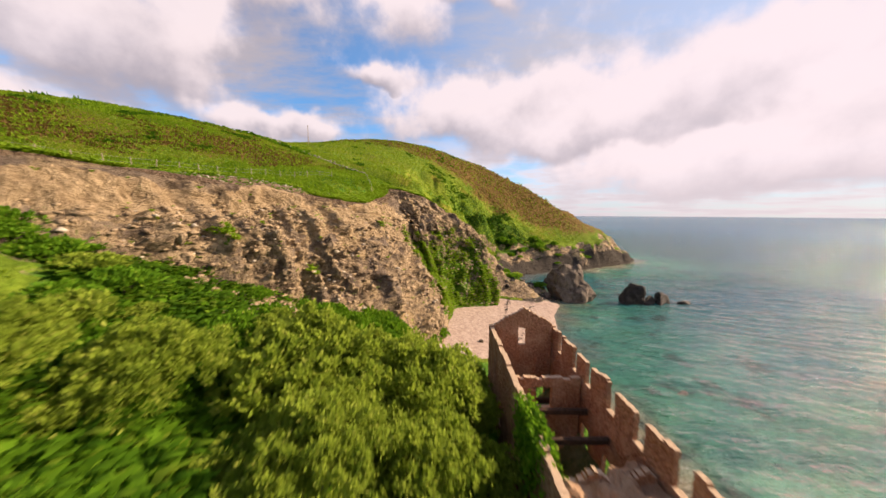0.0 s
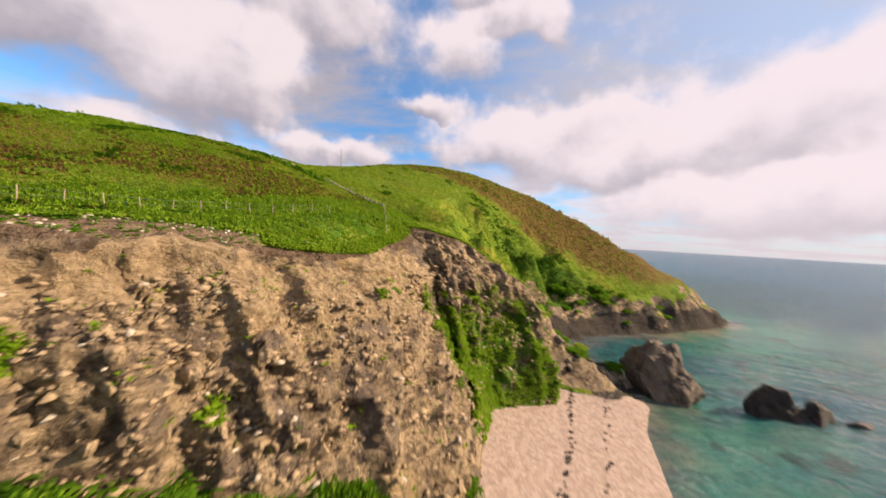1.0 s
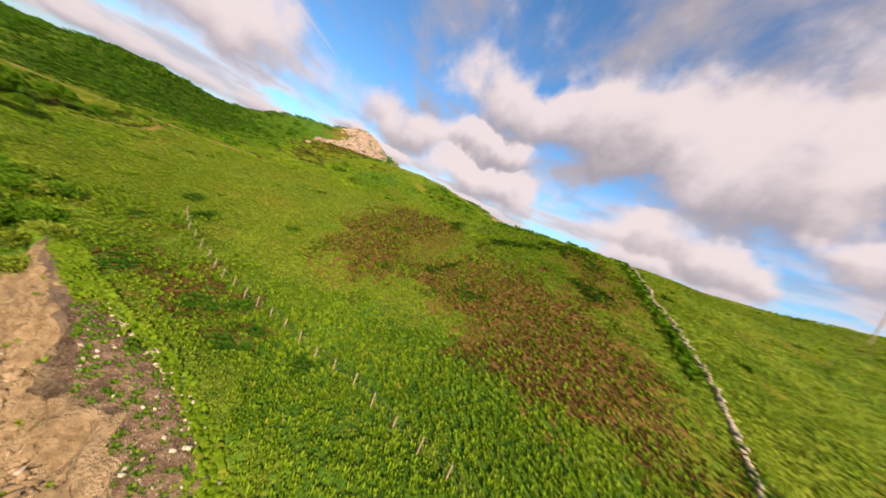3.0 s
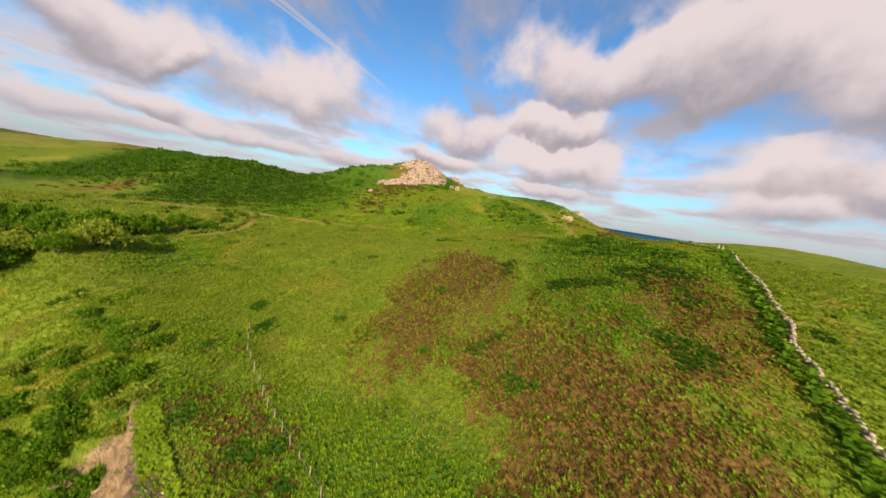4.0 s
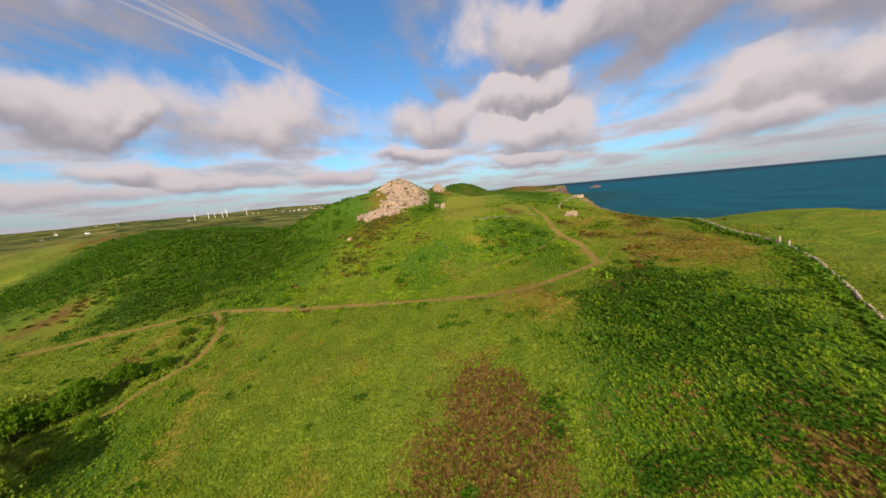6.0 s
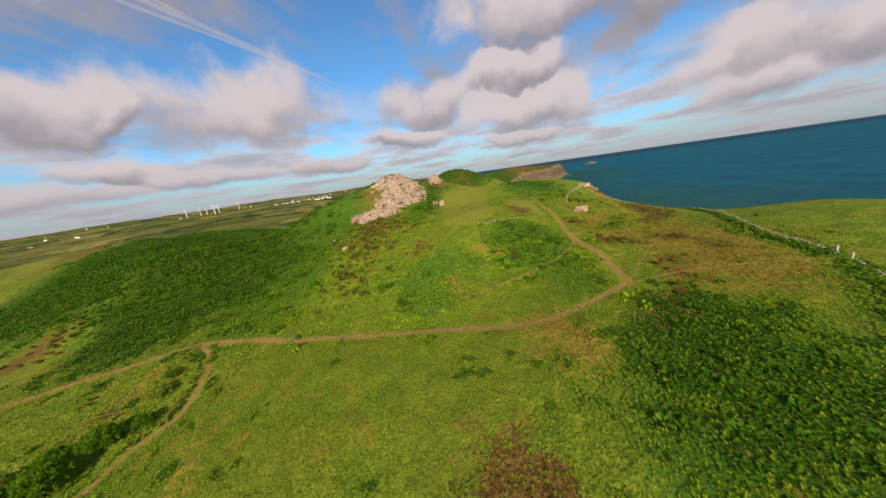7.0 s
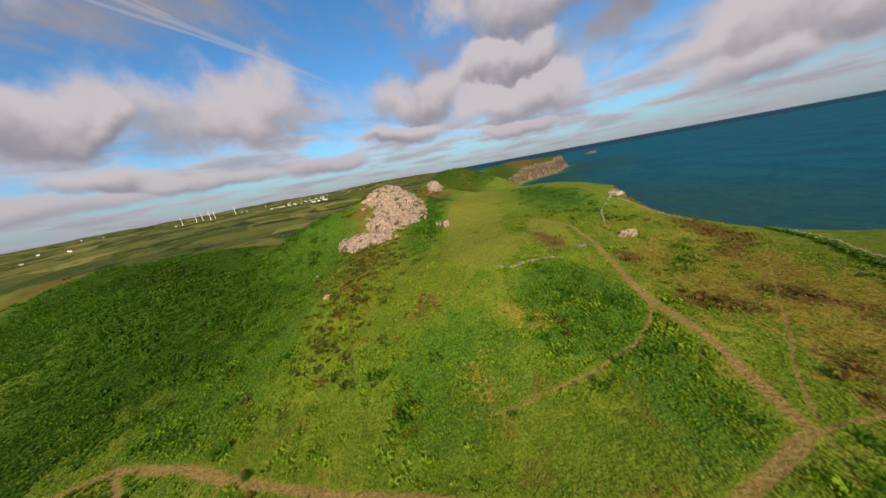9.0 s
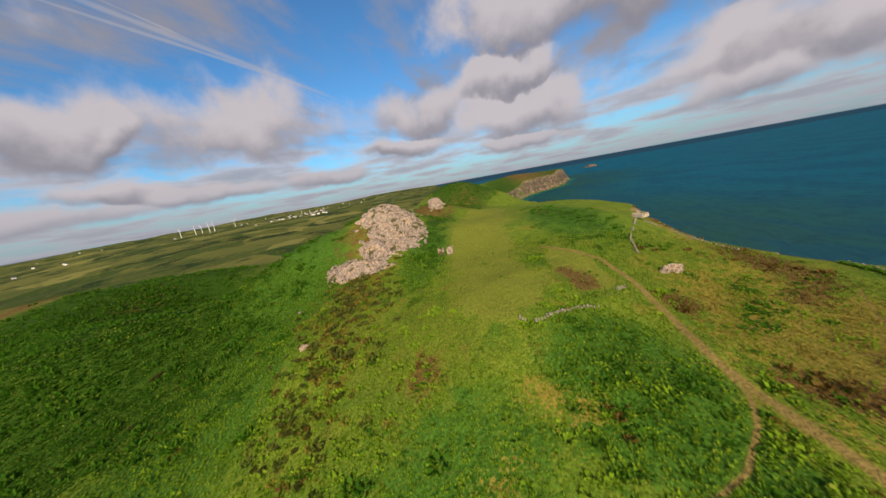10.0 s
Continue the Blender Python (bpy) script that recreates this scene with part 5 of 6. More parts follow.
# green curtain on the cliff by the beach
spots, _ = on_cliff(np.random.default_rng(77), 22, (green > 0.7) & (gy2 > 44) & (gy2 < 68))
for i, (x, y, z) in enumerate(spots):
    c = copy_thing(base_shrubs[i % 2], pose(x - 0.5, y, z - 0.5, 0, 35, rc.uniform(-20, 20)))
    s = rc.uniform(0.3, 0.55)
    c.scale = (s, s, s * 0.7)
for i in range(40):
    x, y = rc.gauss(29, 9), rc.gauss(116, 6)
    z = float(ground_z(x, y))
    if not 6 < z < 12:
        continue
    c = copy_thing(base_shrubs[i % 2], pose(x, y, z - 0.3, 0, 0, rc.uniform(0, 360)))
    s = rc.uniform(0.7, 1.4)
    c.scale = (s, s, s * 1.1)
# scrub on the headland's seaward slope
for i in range(80):
    x, y = rc.uniform(4, 60), rc.uniform(74, 126)
    z = float(ground_z(x, y))
    if not 5 + 4 * float(grain(x, y, 9, 66)) < z < 11 + 4 * float(grain(x, y, 14, 65)):
        continue
    c = copy_thing(base_shrubs[2 if i % 5 == 0 else i % 2], pose(x, y, z - 0.3, 0, 0, rc.uniform(0, 360)))
    s = rc.uniform(0.5, 1.15)
    c.scale = (s, s, s * 0.75)

# ---- stone walls ----
ico = bmesh.new()
bmesh.ops.create_icosphere(ico, subdivisions=1, radius=0.5)
ICO_V = np.array([v.co[:] for v in ico.verts])
ICO_F = [tuple(v.index for v in f.verts) for f in ico.faces]
ico.free()


def stone_mesh(seed):
    r = np.random.default_rng(seed)
    v = np.sign(ICO_V) * np.abs(ICO_V) ** 0.7 * 0.9 * (1 + r.uniform(-0.22, 0.22, ICO_V.shape))
    return v * np.array([1.0, 0.72, 0.55])


STONES = [stone_mesh(60 + i) for i in range(6)]
STONE_MESHES = [raw("stone", v, ICO_F, MAT_PALE) for v in STONES]
WALL_MESHES = [raw("stone", v, ICO_F, MAT_WALL) for v in STONES]


def along(points, step):
    """Places every step metres on a line, with the heading there."""
    out = []
    for (ax, ay), (bx, by) in zip(points, points[1:]):
        n = max(1, round(math.hypot(bx - ax, by - ay) / step))
        for i in range(n):
            out.append((ax + (bx - ax) * i / n, ay + (by - ay) * i / n, math.atan2(by - ay, bx - ax)))
    return out


def stone_wall(name, points, height, width, label, seed, near=None, step=0.5, gaps=0.0):
    """A tumbled dry-stone wall. near: the stretch of x whose stones are single parts; the others are joined."""
    r = random.Random(seed)
    ob = thing(name, (0, 0, 0), label, "stone wall")
    vs, fs, count = [], [], 0
    for x, y, a in along(points, step):
        if gaps and grain(x, y, 3.0, seed) < gaps - 1:
            continue
        g = float(ground_z(x, y))
        tiers = max(1, round(height / 0.3 + r.uniform(-0.6, 0.5)))
        for k in range(tiers):
            for side in ((-1, 1) if k < tiers - 1 or tiers == 1 else (0,)):
                o = side * width * 0.27 + r.uniform(-0.06, 0.06)
                px, py, pz = x - math.sin(a) * o + r.uniform(-0.1, 0.1), y + math.cos(a) * o, g + 0.12 + k * 0.29
                s, i = r.uniform(0.32, 0.56), r.randrange(6)
                m = pose(px, py, pz, r.uniform(-12, 12), r.uniform(-12, 12), math.degrees(a) + r.uniform(-25, 25)) @ Matrix.Scale(s, 4)
                if near and near[0] < x < near[1] and count < 300:
                    c = new("stone", WALL_MESHES[i])
                    c.matrix_basis = m
                    c.parent = ob
                    count += 1
                else:
                    vs.append(STONES[i] @ np.array(m.to_3x3()).T + np.array(m.translation))
    if vs:
        rest = new("stones", raw("stones", np.concatenate(vs), repeat_faces(ICO_F, len(vs), len(ICO_V)), MAT_WALL))
        rest.parent = ob
        rest["kind"] = "stuff"
    return ob


stone_wall("field_wall", [(-17, 66.5), (-23.2, 69.4), (-31, 73.4), (-38, 75.5), (-47, 77), (-51, 79.6), (-58, 82), (-67.5, 85.3), (-81.2, 92), (-98.8, 101.6), (-112, 107.5)],
           0.5, 0.34, "long pale dry-stone wall across the hill", 3, near=(-50, -20))
stone_wall("field_wall", [(-117, 109), (-129, 109.6), (-140, 111.4), (-160, 118), (-180, 125), (-200, 128)], 0.75, 0.65, "long pale dry-stone wall across the hill", 4, step=0.7)
stone_wall("ruined_wall", [(-163.9, 28), (-161.8, 31), (-159.5, 33.5), (-161.8, 38.1), (-163.3, 41.7), (-165.2, 46.3), (-165.2, 50.1)], 0.75, 0.8, "broken low line of white wall stones", 5, step=0.7, gaps=0.72)
stone_wall("ruined_wall", [(-175.2, 57.1), (-178.1, 60.2)], 0.7, 0.9, "short pale remnant of a stone wall", 6, step=0.7)
stone_wall("ruined_wall", [(-249, 92), (-240, 88), (-232.2, 84.4), (-225, 80.5), (-218.5, 77.4), (-204, 74)], 0.9, 0.9, "broken low line of white wall stones", 7, step=0.8, gaps=0.5)
stone_wall("ruined_wall", [(-247, 95), (-236, 99), (-226, 104), (-214, 112)], 0.7, 0.8, "broken low line of white wall stones", 8, step=0.9, gaps=0.55)
# fallen stones along the cliff top
r5 = random.Random(5)
for i in range(130):
    k = r5.choice(np.flatnonzero((gy2[3] > 24) & (gy2[3] < 46)).tolist())
    j = r5.choice((1, 2, 2, 3, 4, 5, 7, 9)) if i % 3 else r5.randrange(24, 44)
    s = r5.uniform(0.1, 0.3)
    ob = new("cliff_top_stone", STONE_MESHES[i % 6])
    ob.matrix_basis = pose(gx2[j, k], gy2[j, k], gz2[j, k] + 0.1 * s, 0, 0, r5.uniform(0, 360)) @ Matrix.Scale(s, 4)
    tagged(ob, "small pale stone lying on bare soil", "stone", "stones along the cliff edge")

for i in range(170):
    k = r5.choice(np.flatnonzero((gy2[3] > 25) & (gy2[3] < 47)).tolist())
    j = r5.choice((0, 0, 1, 1, 2))
    s = r5.uniform(0.12, 0.42)
    ob = new("cliff_top_stone", STONE_MESHES[i % 6])
    ob.matrix_basis = pose(gx2[j, k] + r5.gauss(0, 0.12), gy2[j, k] + r5.gauss(0, 0.12), gz2[j, k] + 0.1 * s, r5.uniform(-20, 20), 0, r5.uniform(0, 360)) @ Matrix.Scale(s, 4)
    tagged(ob, "pale stone in a line along the turf's edge", "stone", "stones along the cliff edge")

# ---- fences ----
def post_mesh(name, h, r0, mat):
    bm = bmesh.new()
    bmesh.ops.create_cone(bm, cap_ends=True, segments=8, radius1=r0, radius2=r0 * 0.85, depth=h + 0.4)
    bmesh.ops.translate(bm, vec=(0, 0, (h - 0.4) / 2), verts=bm.verts)
    top = [v for v in bm.verts if v.co.z > h - 0.01]
    for v in top:
        v.co.z += 0.05 * v.co.x / r0
    me = bpy.data.meshes.new(name)
    bm.to_mesh(me)
    bm.free()
    me.materials.append(mat)
    return me


def fence(points, step, label, seed):
    r = random.Random(seed)
    ob = thing("fence", (0, 0, 0), label, "fence")
    me = post_mesh("post", 1.1, 0.05, MAT_WOOD)
    tops = []
    spots = along(points, step)
    for x, y, a in spots:
        z = float(ground_z(x, y))
        p = new("post", me)
        p.matrix_basis = pose(x, y, z, r.uniform(-6, 6), r.uniform(-6, 6), r.uniform(0, 360))
        p.parent = ob
        tops.append((x, y, z))
    for h in (0.5, 0.95):
        cu = bpy.data.curves.new("wire", "CURVE")
        cu.dimensions, cu.bevel_depth, cu.bevel_resolution = "3D", 0.008, 0
        sp = cu.splines.new("POLY")
        sp.points.add(len(tops) - 1)
        for q, (x, y, z) in zip(sp.points, tops):
            q.co = (x, y, z + h, 1)
        cu.materials.append(MAT_METAL)
        w = new("wire", cu)
        w.parent = ob


fence([(-44, 17), (-40.5, 20.3), (-34.9, 28.7), (-31, 35.6), (-25.9, 44.2), (-22, 49), (-17.8, 53.5)], 2.0, "line of pale wooden posts with wire along the cliff top", 2)
fence([(-13.5, 57.0), (-15.5, 62), (-17.4, 66.3)], 2.4, "short wire fence from the wall to the cliff edge", 3)
for x, y, h in ((-112.5, 107.5, 1.7), (-117.2, 109.2, 1.6)):
    g = new("gate_post", post_mesh("gate_post", h, 0.22, MAT_PALE))
    g.matrix_basis = pose(*stand(x, y))
    tagged(g, "pale stone gate post at the wall's gap", "gate post", "gate posts in the field wall")

# ---- crags and ruins on the hill ----
def outcrop(name, label, crags, seed):
    ob = thing(name, (0, 0, 0), label, "rock outcrop")
    for i, (x, y, sx, sy, sz) in enumerate(crags):
        c = part("crag", rock_bm(sx, sy, sz, seed + i, 5 if sy > 3 else 4, 34, 0.2, -0.6), MAT_CRAG, ob)
        c.matrix_basis = pose(x, y, float(ground_z(x, y)) - 0.12 * sz, 0, 0, (seed * 31 + i * 53) % 50 - 25)
    return ob


def crag_sheet(cx, cy, rx, ry, turn, peak, top, seed, cell=0.42):
    """A craggy mass of broken rock rising out of the ground; top: where it is highest, in half widths."""
    nu, nv = round(2 * rx / cell), round(2 * ry / cell)
    u, v = np.meshgrid(np.linspace(-1, 1, nu), np.linspace(-1, 1, nv))
    c, s = math.cos(radians(turn)), math.sin(radians(turn))
    x, y = cx + u * rx * c - v * ry * s, cy + u * rx * s + v * ry * c
    d = np.hypot(u, v)
    d = d + 0.26 * layers(x, y, 8, seed, 3) * d ** 2
    body = np.clip(1 - d ** 2.4, 0, 1)
    tall = peak * body ** 0.5 * (0.38 + 0.62 * np.exp(-((u - top[0]) ** 2 + (v - top[1]) ** 2) / 0.6))
    # slabs lean one way; joints cut across them
    lean, across = x * 0.6 + y * 0.8, y * 0.6 - x * 0.8
    slab = broken(lean * 0.4, across, 6.0, seed + 9) * 0.13 * peak + broken(lean * 0.3, across, 2.2, seed + 20) * 0.55 + broken(lean, across, 1.0, seed + 30) * 0.18
    joint = np.maximum(1 - 5 * np.abs(grain(across + 0.8 * layers(x, y, 5, seed + 4, 2), lean * 0.25, 3.2, seed + 5)), 0) * 1.3 + np.maximum(1 - 6 * np.abs(grain(lean, across * 0.4, 2.6, seed + 6)), 0) * 0.8
    z = ground_z(x, y) + tall + body ** 0.7 * (slab - joint) + 0.9 * body - 0.6 - 2.0 * (1 - body)
    push = body * (broken(y, z, 2.2, seed + 40) * 0.6 + broken(y, z, 0.8, seed + 50) * 0.15)
    x = x + push
    i = np.arange(nu * nv).reshape(nv, nu)
    quads = np.stack([i[:-1, :-1], i[:-1, 1:], i[1:, 1:], i[1:, :-1]], -1).reshape(-1, 4)
    return raw("crag", np.stack([x, y, z], -1).reshape(-1, 3), quads, MAT_CRAG)


SLABS = []
for i in range(6):
    bm = rock_bm(1.0, 0.8, 0.75, 900 + i, 4, 20, 0.10, -0.5)
    me = bpy.data.meshes.new("slab")
    bm.to_mesh(me)
    bm.free()
    me.materials.append(MAT_CRAG)
    SLABS.append(me)


def outcrop_of(label, sheets, seed, slabs=5):
    """Broken rock rising from the turf, with leaning slabs standing out of it."""
    ob = thing("rock_outcrop", (0, 0, 0), label, "rock outcrop")
    r = random.Random(seed)
    for i, args in enumerate(sheets):
        new("crag", crag_sheet(*args, seed + i * 60)).parent = ob
        cx, cy, rx, ry, turn = args[:5]
        for k in range(max(3, round(slabs * rx * ry / 300))):
            a, d = r.uniform(0, 6.283), math.sqrt(r.random()) * 0.85
            u, v = rx * d * math.cos(a), ry * d * math.sin(a)
            x, y = cx + u * math.cos(radians(turn)) - v * math.sin(radians(turn)), cy + u * math.sin(radians(turn)) + v * math.cos(radians(turn))
            size = r.uniform(1.2, 2.6) * (1.0 - 0.3 * d)
            slab = new("slab", SLABS[r.randrange(6)])
            slab.matrix_basis = pose(x, y, float(ground_z(x, y)) + (1 - d * d) * args[5] * 0.35, r.uniform(-12, 12), r.uniform(15, 40), 30 + r.uniform(-25, 25)) @ Matrix.Diagonal((size * 1.3, size, size * 0.9, 1))
            slab.parent = ob
    return ob


outcrop_of("large pale craggy rock outcrop on the hilltop", [(-252, -27, 37, 20, 30, 5.0, (-0.75, 0.0)), (-217, -37, 21, 11, 78, 4.0, (0.1, 0.2)), (-232, -33, 13, 9, 50, 3.6, (0, 0))], 400)
outcrop_of("pale rock outcrop among heather on the ridge", [(-343, -21, 14, 9, 20, 5.0, (-0.2, 0)), (-332, -19, 9, 8, 0, 3.0, (0, 0))], 700)
outcrop_of("pale rock outcrop among heather on the ridge", [(-322, -39, 8, 7, 10, 5.0, (0, 0))], 800)
small_rocks = [raw("outcrop_stone", v * 2.2, ICO_F, MAT_CRAG) for v in STONES]
r6 = random.Random(61)
for i in range(46):
    x, y = (r6.gauss(-228, 16), r6.gauss(-34, 13)) if i % 3 else (r6.gauss(-305, 14), r6.gauss(-22, 9))
    s = r6.uniform(0.4, 1.3)
    ob = new("outcrop_stone", small_rocks[i % 6])
    ob.matrix_basis = pose(*stand(x, y, 0.1 * s), r6.uniform(-15, 15), r6.uniform(-15, 15), r6.uniform(0, 360)) @ Matrix.Scale(s, 4)
    tagged(ob, "pale weathered stone in the grass near the outcrop", "stone", "stones round the outcrop")
outcrop("rock_outcrop", "pale square crag beside the footpath", [(-192.6, 78.6, 1.5, 2.6, 3.6), (-191.6, 75.9, 1.4, 1.9, 3.0)], 450)
boulder("hill_boulder", -166.0, -30.3, stand(-166, -30.3)[2], (1.5, 1.6, 1.4), 460, MAT_CRAG, "single pale boulder on the bracken slope", 20, 4, category="boulder")
kiln = thing("ruined_chimney", stand(-220, 5.2, 0.2), "two standing stubs of a ruined stone building", "ruin", turn=8)
for dy, sd in ((-1.9, 21), (1.9, 22)):
    w = part("wall_stub", masonry(2.6, 3.6, 1.1, lambda u, z: z < 3.2 + 0.5 * float(grain(u, dy, 0.7, 92)), sd), MAT_CRAG, kiln)
    w.matrix_basis = pose(0, dy - 1.3, 0, 0, 0, 90)
hut = thing("ruined_hut", stand(-252, 92, 0.2), "low roofless ruin of a pale stone hut", "ruin", turn=30)
for i, (dx, dy, tn, ln) in enumerate(((0, 0, 0, 5.0), (0, 3.6, 0, 5.0), (0, 0, 90, 3.6), (5, 0, 90, 3.6))):
    w = part("wall", masonry(ln, 2.0, 0.6, lambda u, z: z < 1.5 + 0.5 * float(grain(u, i, 0.9, 93)), 30 + i), MAT_PALE, hut)
    w.matrix_basis = pose(dx, dy, 0, 0, 0, tn)
culvert = thing("culvert", stand(-113.2, -21.3, 0.1), "small dark stone culvert beside the footpath", "culvert", turn=70)
for dx, dy, dz, size in ((-0.8, 0, 0.25, (0.35, 0.9, 0.6)), (0.8, 0, 0.25, (0.35, 0.9, 0.6)), (0, 0, 0.75, (1.3, 0.8, 0.22))):
    part("lintel" if dz > 0.5 else "side_stone", rock_bm(*size, 480 + int(dx * 10), 3), MAT_BROWN, culvert).location = (dx, dy, dz)
pole = new("marker_pole", post_mesh("marker_pole", 7.0, 0.12, MAT_WOOD))
pole.matrix_basis = pose(*stand(-52, 118))
tagged(pole, "thin tall pole on the skyline of the hill", "pole")

# ---- bushes in the valley and gorse on the slopes ----
TREE_LABEL = "rounded green bush in the damp valley"
valley = [shrub(-64, -49, 10, 6.0, 21, MAT_BRAMBLE, TREE_LABEL, 26, 7000, 0.55, "valley_bush", "bushes in the valley"),
          shrub(-52, -27, 8, 4.5, 22, MAT_WILLOW, TREE_LABEL, 22, 6000, 0.5, "valley_bush", "bushes in the valley")]
for x, y, k, s in [(-71, -46, 0, 0.9), (-57, -41, 1, 1.0), (-80.5, -46, 0, 0.75), (-93.5, -48, 1, 0.7), (-46, -25, 0, 0.55), (-58, -57, 0, 0.9), (-68, -55, 1, 1.1), (-76, -52, 0, 0.6), (-50, -34, 0, 0.8), (-44, -31, 1, 0.8),
                   (-86, -42, 0, 0.45), (-60, -33, 1, 0.5), (-68, -36, 0, 0.35), (-93.6, -31, 1, 0.35), (-100, -52, 0, 0.4), (-38, -28, 0, 0.9), (-40, -40, 1, 1.0), (-50, -50, 0, 1.1), (-106, -46, 1, 0.35), (-113, -20.5, 0, 0.2)]:
    c = copy_thing(valley[k], pose(*stand(x, y, 0.2), 0, 0, (x * 37 + y * 11) % 360))
    c.scale = (s, s, s)
gorse = shrub(-145, -19.2, 3.2, 1.5, 31, MAT_GORSE, "dark scrubby gorse clump; those by the path stand for bank shade", 12, 1400, 0.3, "gorse", "gorse clumps on the slopes")
shrub(-144.6, -16.5, 3.6, 2.4, 32, MAT_WILLOW, "single pale green bush on the slope", 14, 2200, 0.32, "pale_bush", "")
rg = random.Random(44)
for i in range(210):
    if i < 120:
        u = rg.random()
        x, y = -138 - 74 * u + rg.gauss(0, 5), -16 - 12 * u + rg.gauss(0, 8)
    elif i < 160:
        x, y = rg.gauss(-112, 14), rg.gauss(-133, 8)
    elif i < 185:
        x, y = rg.uniform(-230, -130), rg.uniform(-110, -40)
    else:
        x, y = rg.uniform(-340, -230), rg.uniform(-60, -10)
    c = copy_thing(gorse, pose(*stand(x, y, 0.15), 0, 0, rg.uniform(0, 360)))
    s = rg.uniform(0.25, 0.75)
    c.scale = (s, s, s * rg.uniform(0.7, 1.0))

# gorse row added in place of the shaded bank inside the path's bend
for i in range(34):
    u = i / 33 * 4
    k = min(3, int(u))
    (ax, ay), (bx, by) = PATHS[3][1][k + 1], PATHS[3][1][k + 2]
    x, y = ax + (bx - ax) * (u - k) + rg.gauss(0.4, 0.3), ay + (by - ay) * (u - k) - 2.2 + rg.gauss(0, 0.3)
    c = copy_thing(gorse, pose(*stand(x, y, 0.2), 0, 0, rg.uniform(0, 360)))
    s = rg.uniform(0.35, 0.6)
    c.scale = (s, s, s * 0.7)

# ---- bracken, heather and grass ----
def small_template(fronds, reach, rise, width, seed):
    v, f = [], []
    r = np.random.default_rng(seed)
    for i in range(fronds):
        a = 2 * math.pi * i / fronds + r.uniform(-0.5, 0.5)
        d, n = np.array([math.cos(a), math.sin(a), 0]), np.array([-math.sin(a), math.cos(a), 0])
        k = r.uniform(0.7, 1.2)
        for s, z, w in ((0.02, 0.0, 0.3), (0.5, 0.85, 1.0), (1.0, 0.8, 0.25)):
            for side in (-1, 1):
                v.append(d * reach * k * s + n * side * width * w + np.array([0, 0, rise * k * z]))
        b = i * 6
        f += [(b, b + 1, b + 3, b + 2), (b + 2, b + 3, b + 5, b + 4)]
    return np.array(v), f


def cover(zone, count, seed, size):
    """Scatter plants over a stretch of hill, by what grows there."""
    r = np.random.default_rng(seed)
    x, y = r.uniform(zone[0], zone[1], count), r.uniform(zone[2], zone[3], count)
    keep = (cliff_run(x, y) < -0.1) | (x < -62) | (y > 78) | ((y < 15) & (x < -22)) | ((y > 68) & (x > -4))
    keep &= inland(x, y) > np.where(y > 78, 9, 14)
    rim = np.minimum(np.minimum(x - zone[0], zone[1] - x), np.minimum(y - zone[2], zone[3] - y))
    keep &= rim / 14 + 0.25 > r.random(len(x))
    for half, line in PATHS:
        keep &= line_distance(x, y, line)[0] > half * 1.3
    x, y = x[keep], y[keep]
    patchy = layers(x, y, 4.5, 77, 3) * 0.55
    h, f = heath_cover(x, y) + patchy, fern_cover(x, y) + patchy
    kind = np.where(h > 0.55, 1, np.where((f > 0.45) | (patchy > 0.6), 0, 2))
    keep2 = (meadow_cover(x, y) + patchy * 0.4 < 0.5) | (r.random(len(x)) < 0.12)
    x, y, patchy, h, f, kind = x[keep2], y[keep2], patchy[keep2], h[keep2], f[keep2], kind[keep2]
    kind = np.where((kind == 2) & (straw_cover(x, y) + patchy > 0.6), 3, kind)
    kind = np.where((scrub_cover(x, y) + patchy > 0.5) & (r.random(len(x)) < 0.75), 4, kind)
    kind = np.where((kind == 1) & (r.random(len(x)) < 0.3), 0, kind)
    z = ground_z(x, y)
    for k, name, mat, tmpl, label in ((0, "bracken", MAT_FERN, small_template(4, 0.36, 0.6, 0.085, 1), "bright green bracken covering the hillside"),
                                      (1, "heather", MAT_HEATH, small_template(4, 0.3, 0.46, 0.095, 2), "brown heather covering the hillside"),
                                      (2, "grass", MAT_GRASS, small_template(3, 0.24, 0.46, 0.085, 3), "tufts of yellow-green hill grass"),
                                      (3, "dry_grass", MAT_STRAW, small_template(3, 0.24, 0.48, 0.085, 4), "tufts of straw-coloured hill grass"),
                                      (4, "scrub", MAT_SCRUB, small_template(4, 0.62, 0.5, 0.2, 5), "dark rough scrub, standing in part for shade on the hill flank")):
        m = kind == k
        n = int(m.sum())
        if not n:
            continue
        v = scatter(tmpl[0], np.stack([x[m], y[m], z[m] - 0.04], 1), r.uniform(0, 6.28, n), size * r.uniform(0.6, 1.3, n))
        tagged(new(name, raw(name, v, repeat_faces(tmpl[1], n, len(tmpl[0])), mat)), label, name, kind="stuff")


cover((-64, -4, -8, 86), 84000, 1, 0.58)
cover((-70, 62, 74, 170), 26000, 5, 1.0)
cover((-128, -55, -38, 106), 56000, 2, 0.72)
cover((-230, -118, -105, 118), 46000, 3, 0.95)
cover((-130, -50, -110, -28), 9000, 4, 1.2)
cover((-6, 58, 66, 128), 14000, 8, 0.9)
cover((-60, -16, -60, 14), 16000, 7, 0.7)
cover((-270, -118, -240, -98), 15000, 6, 1.5)


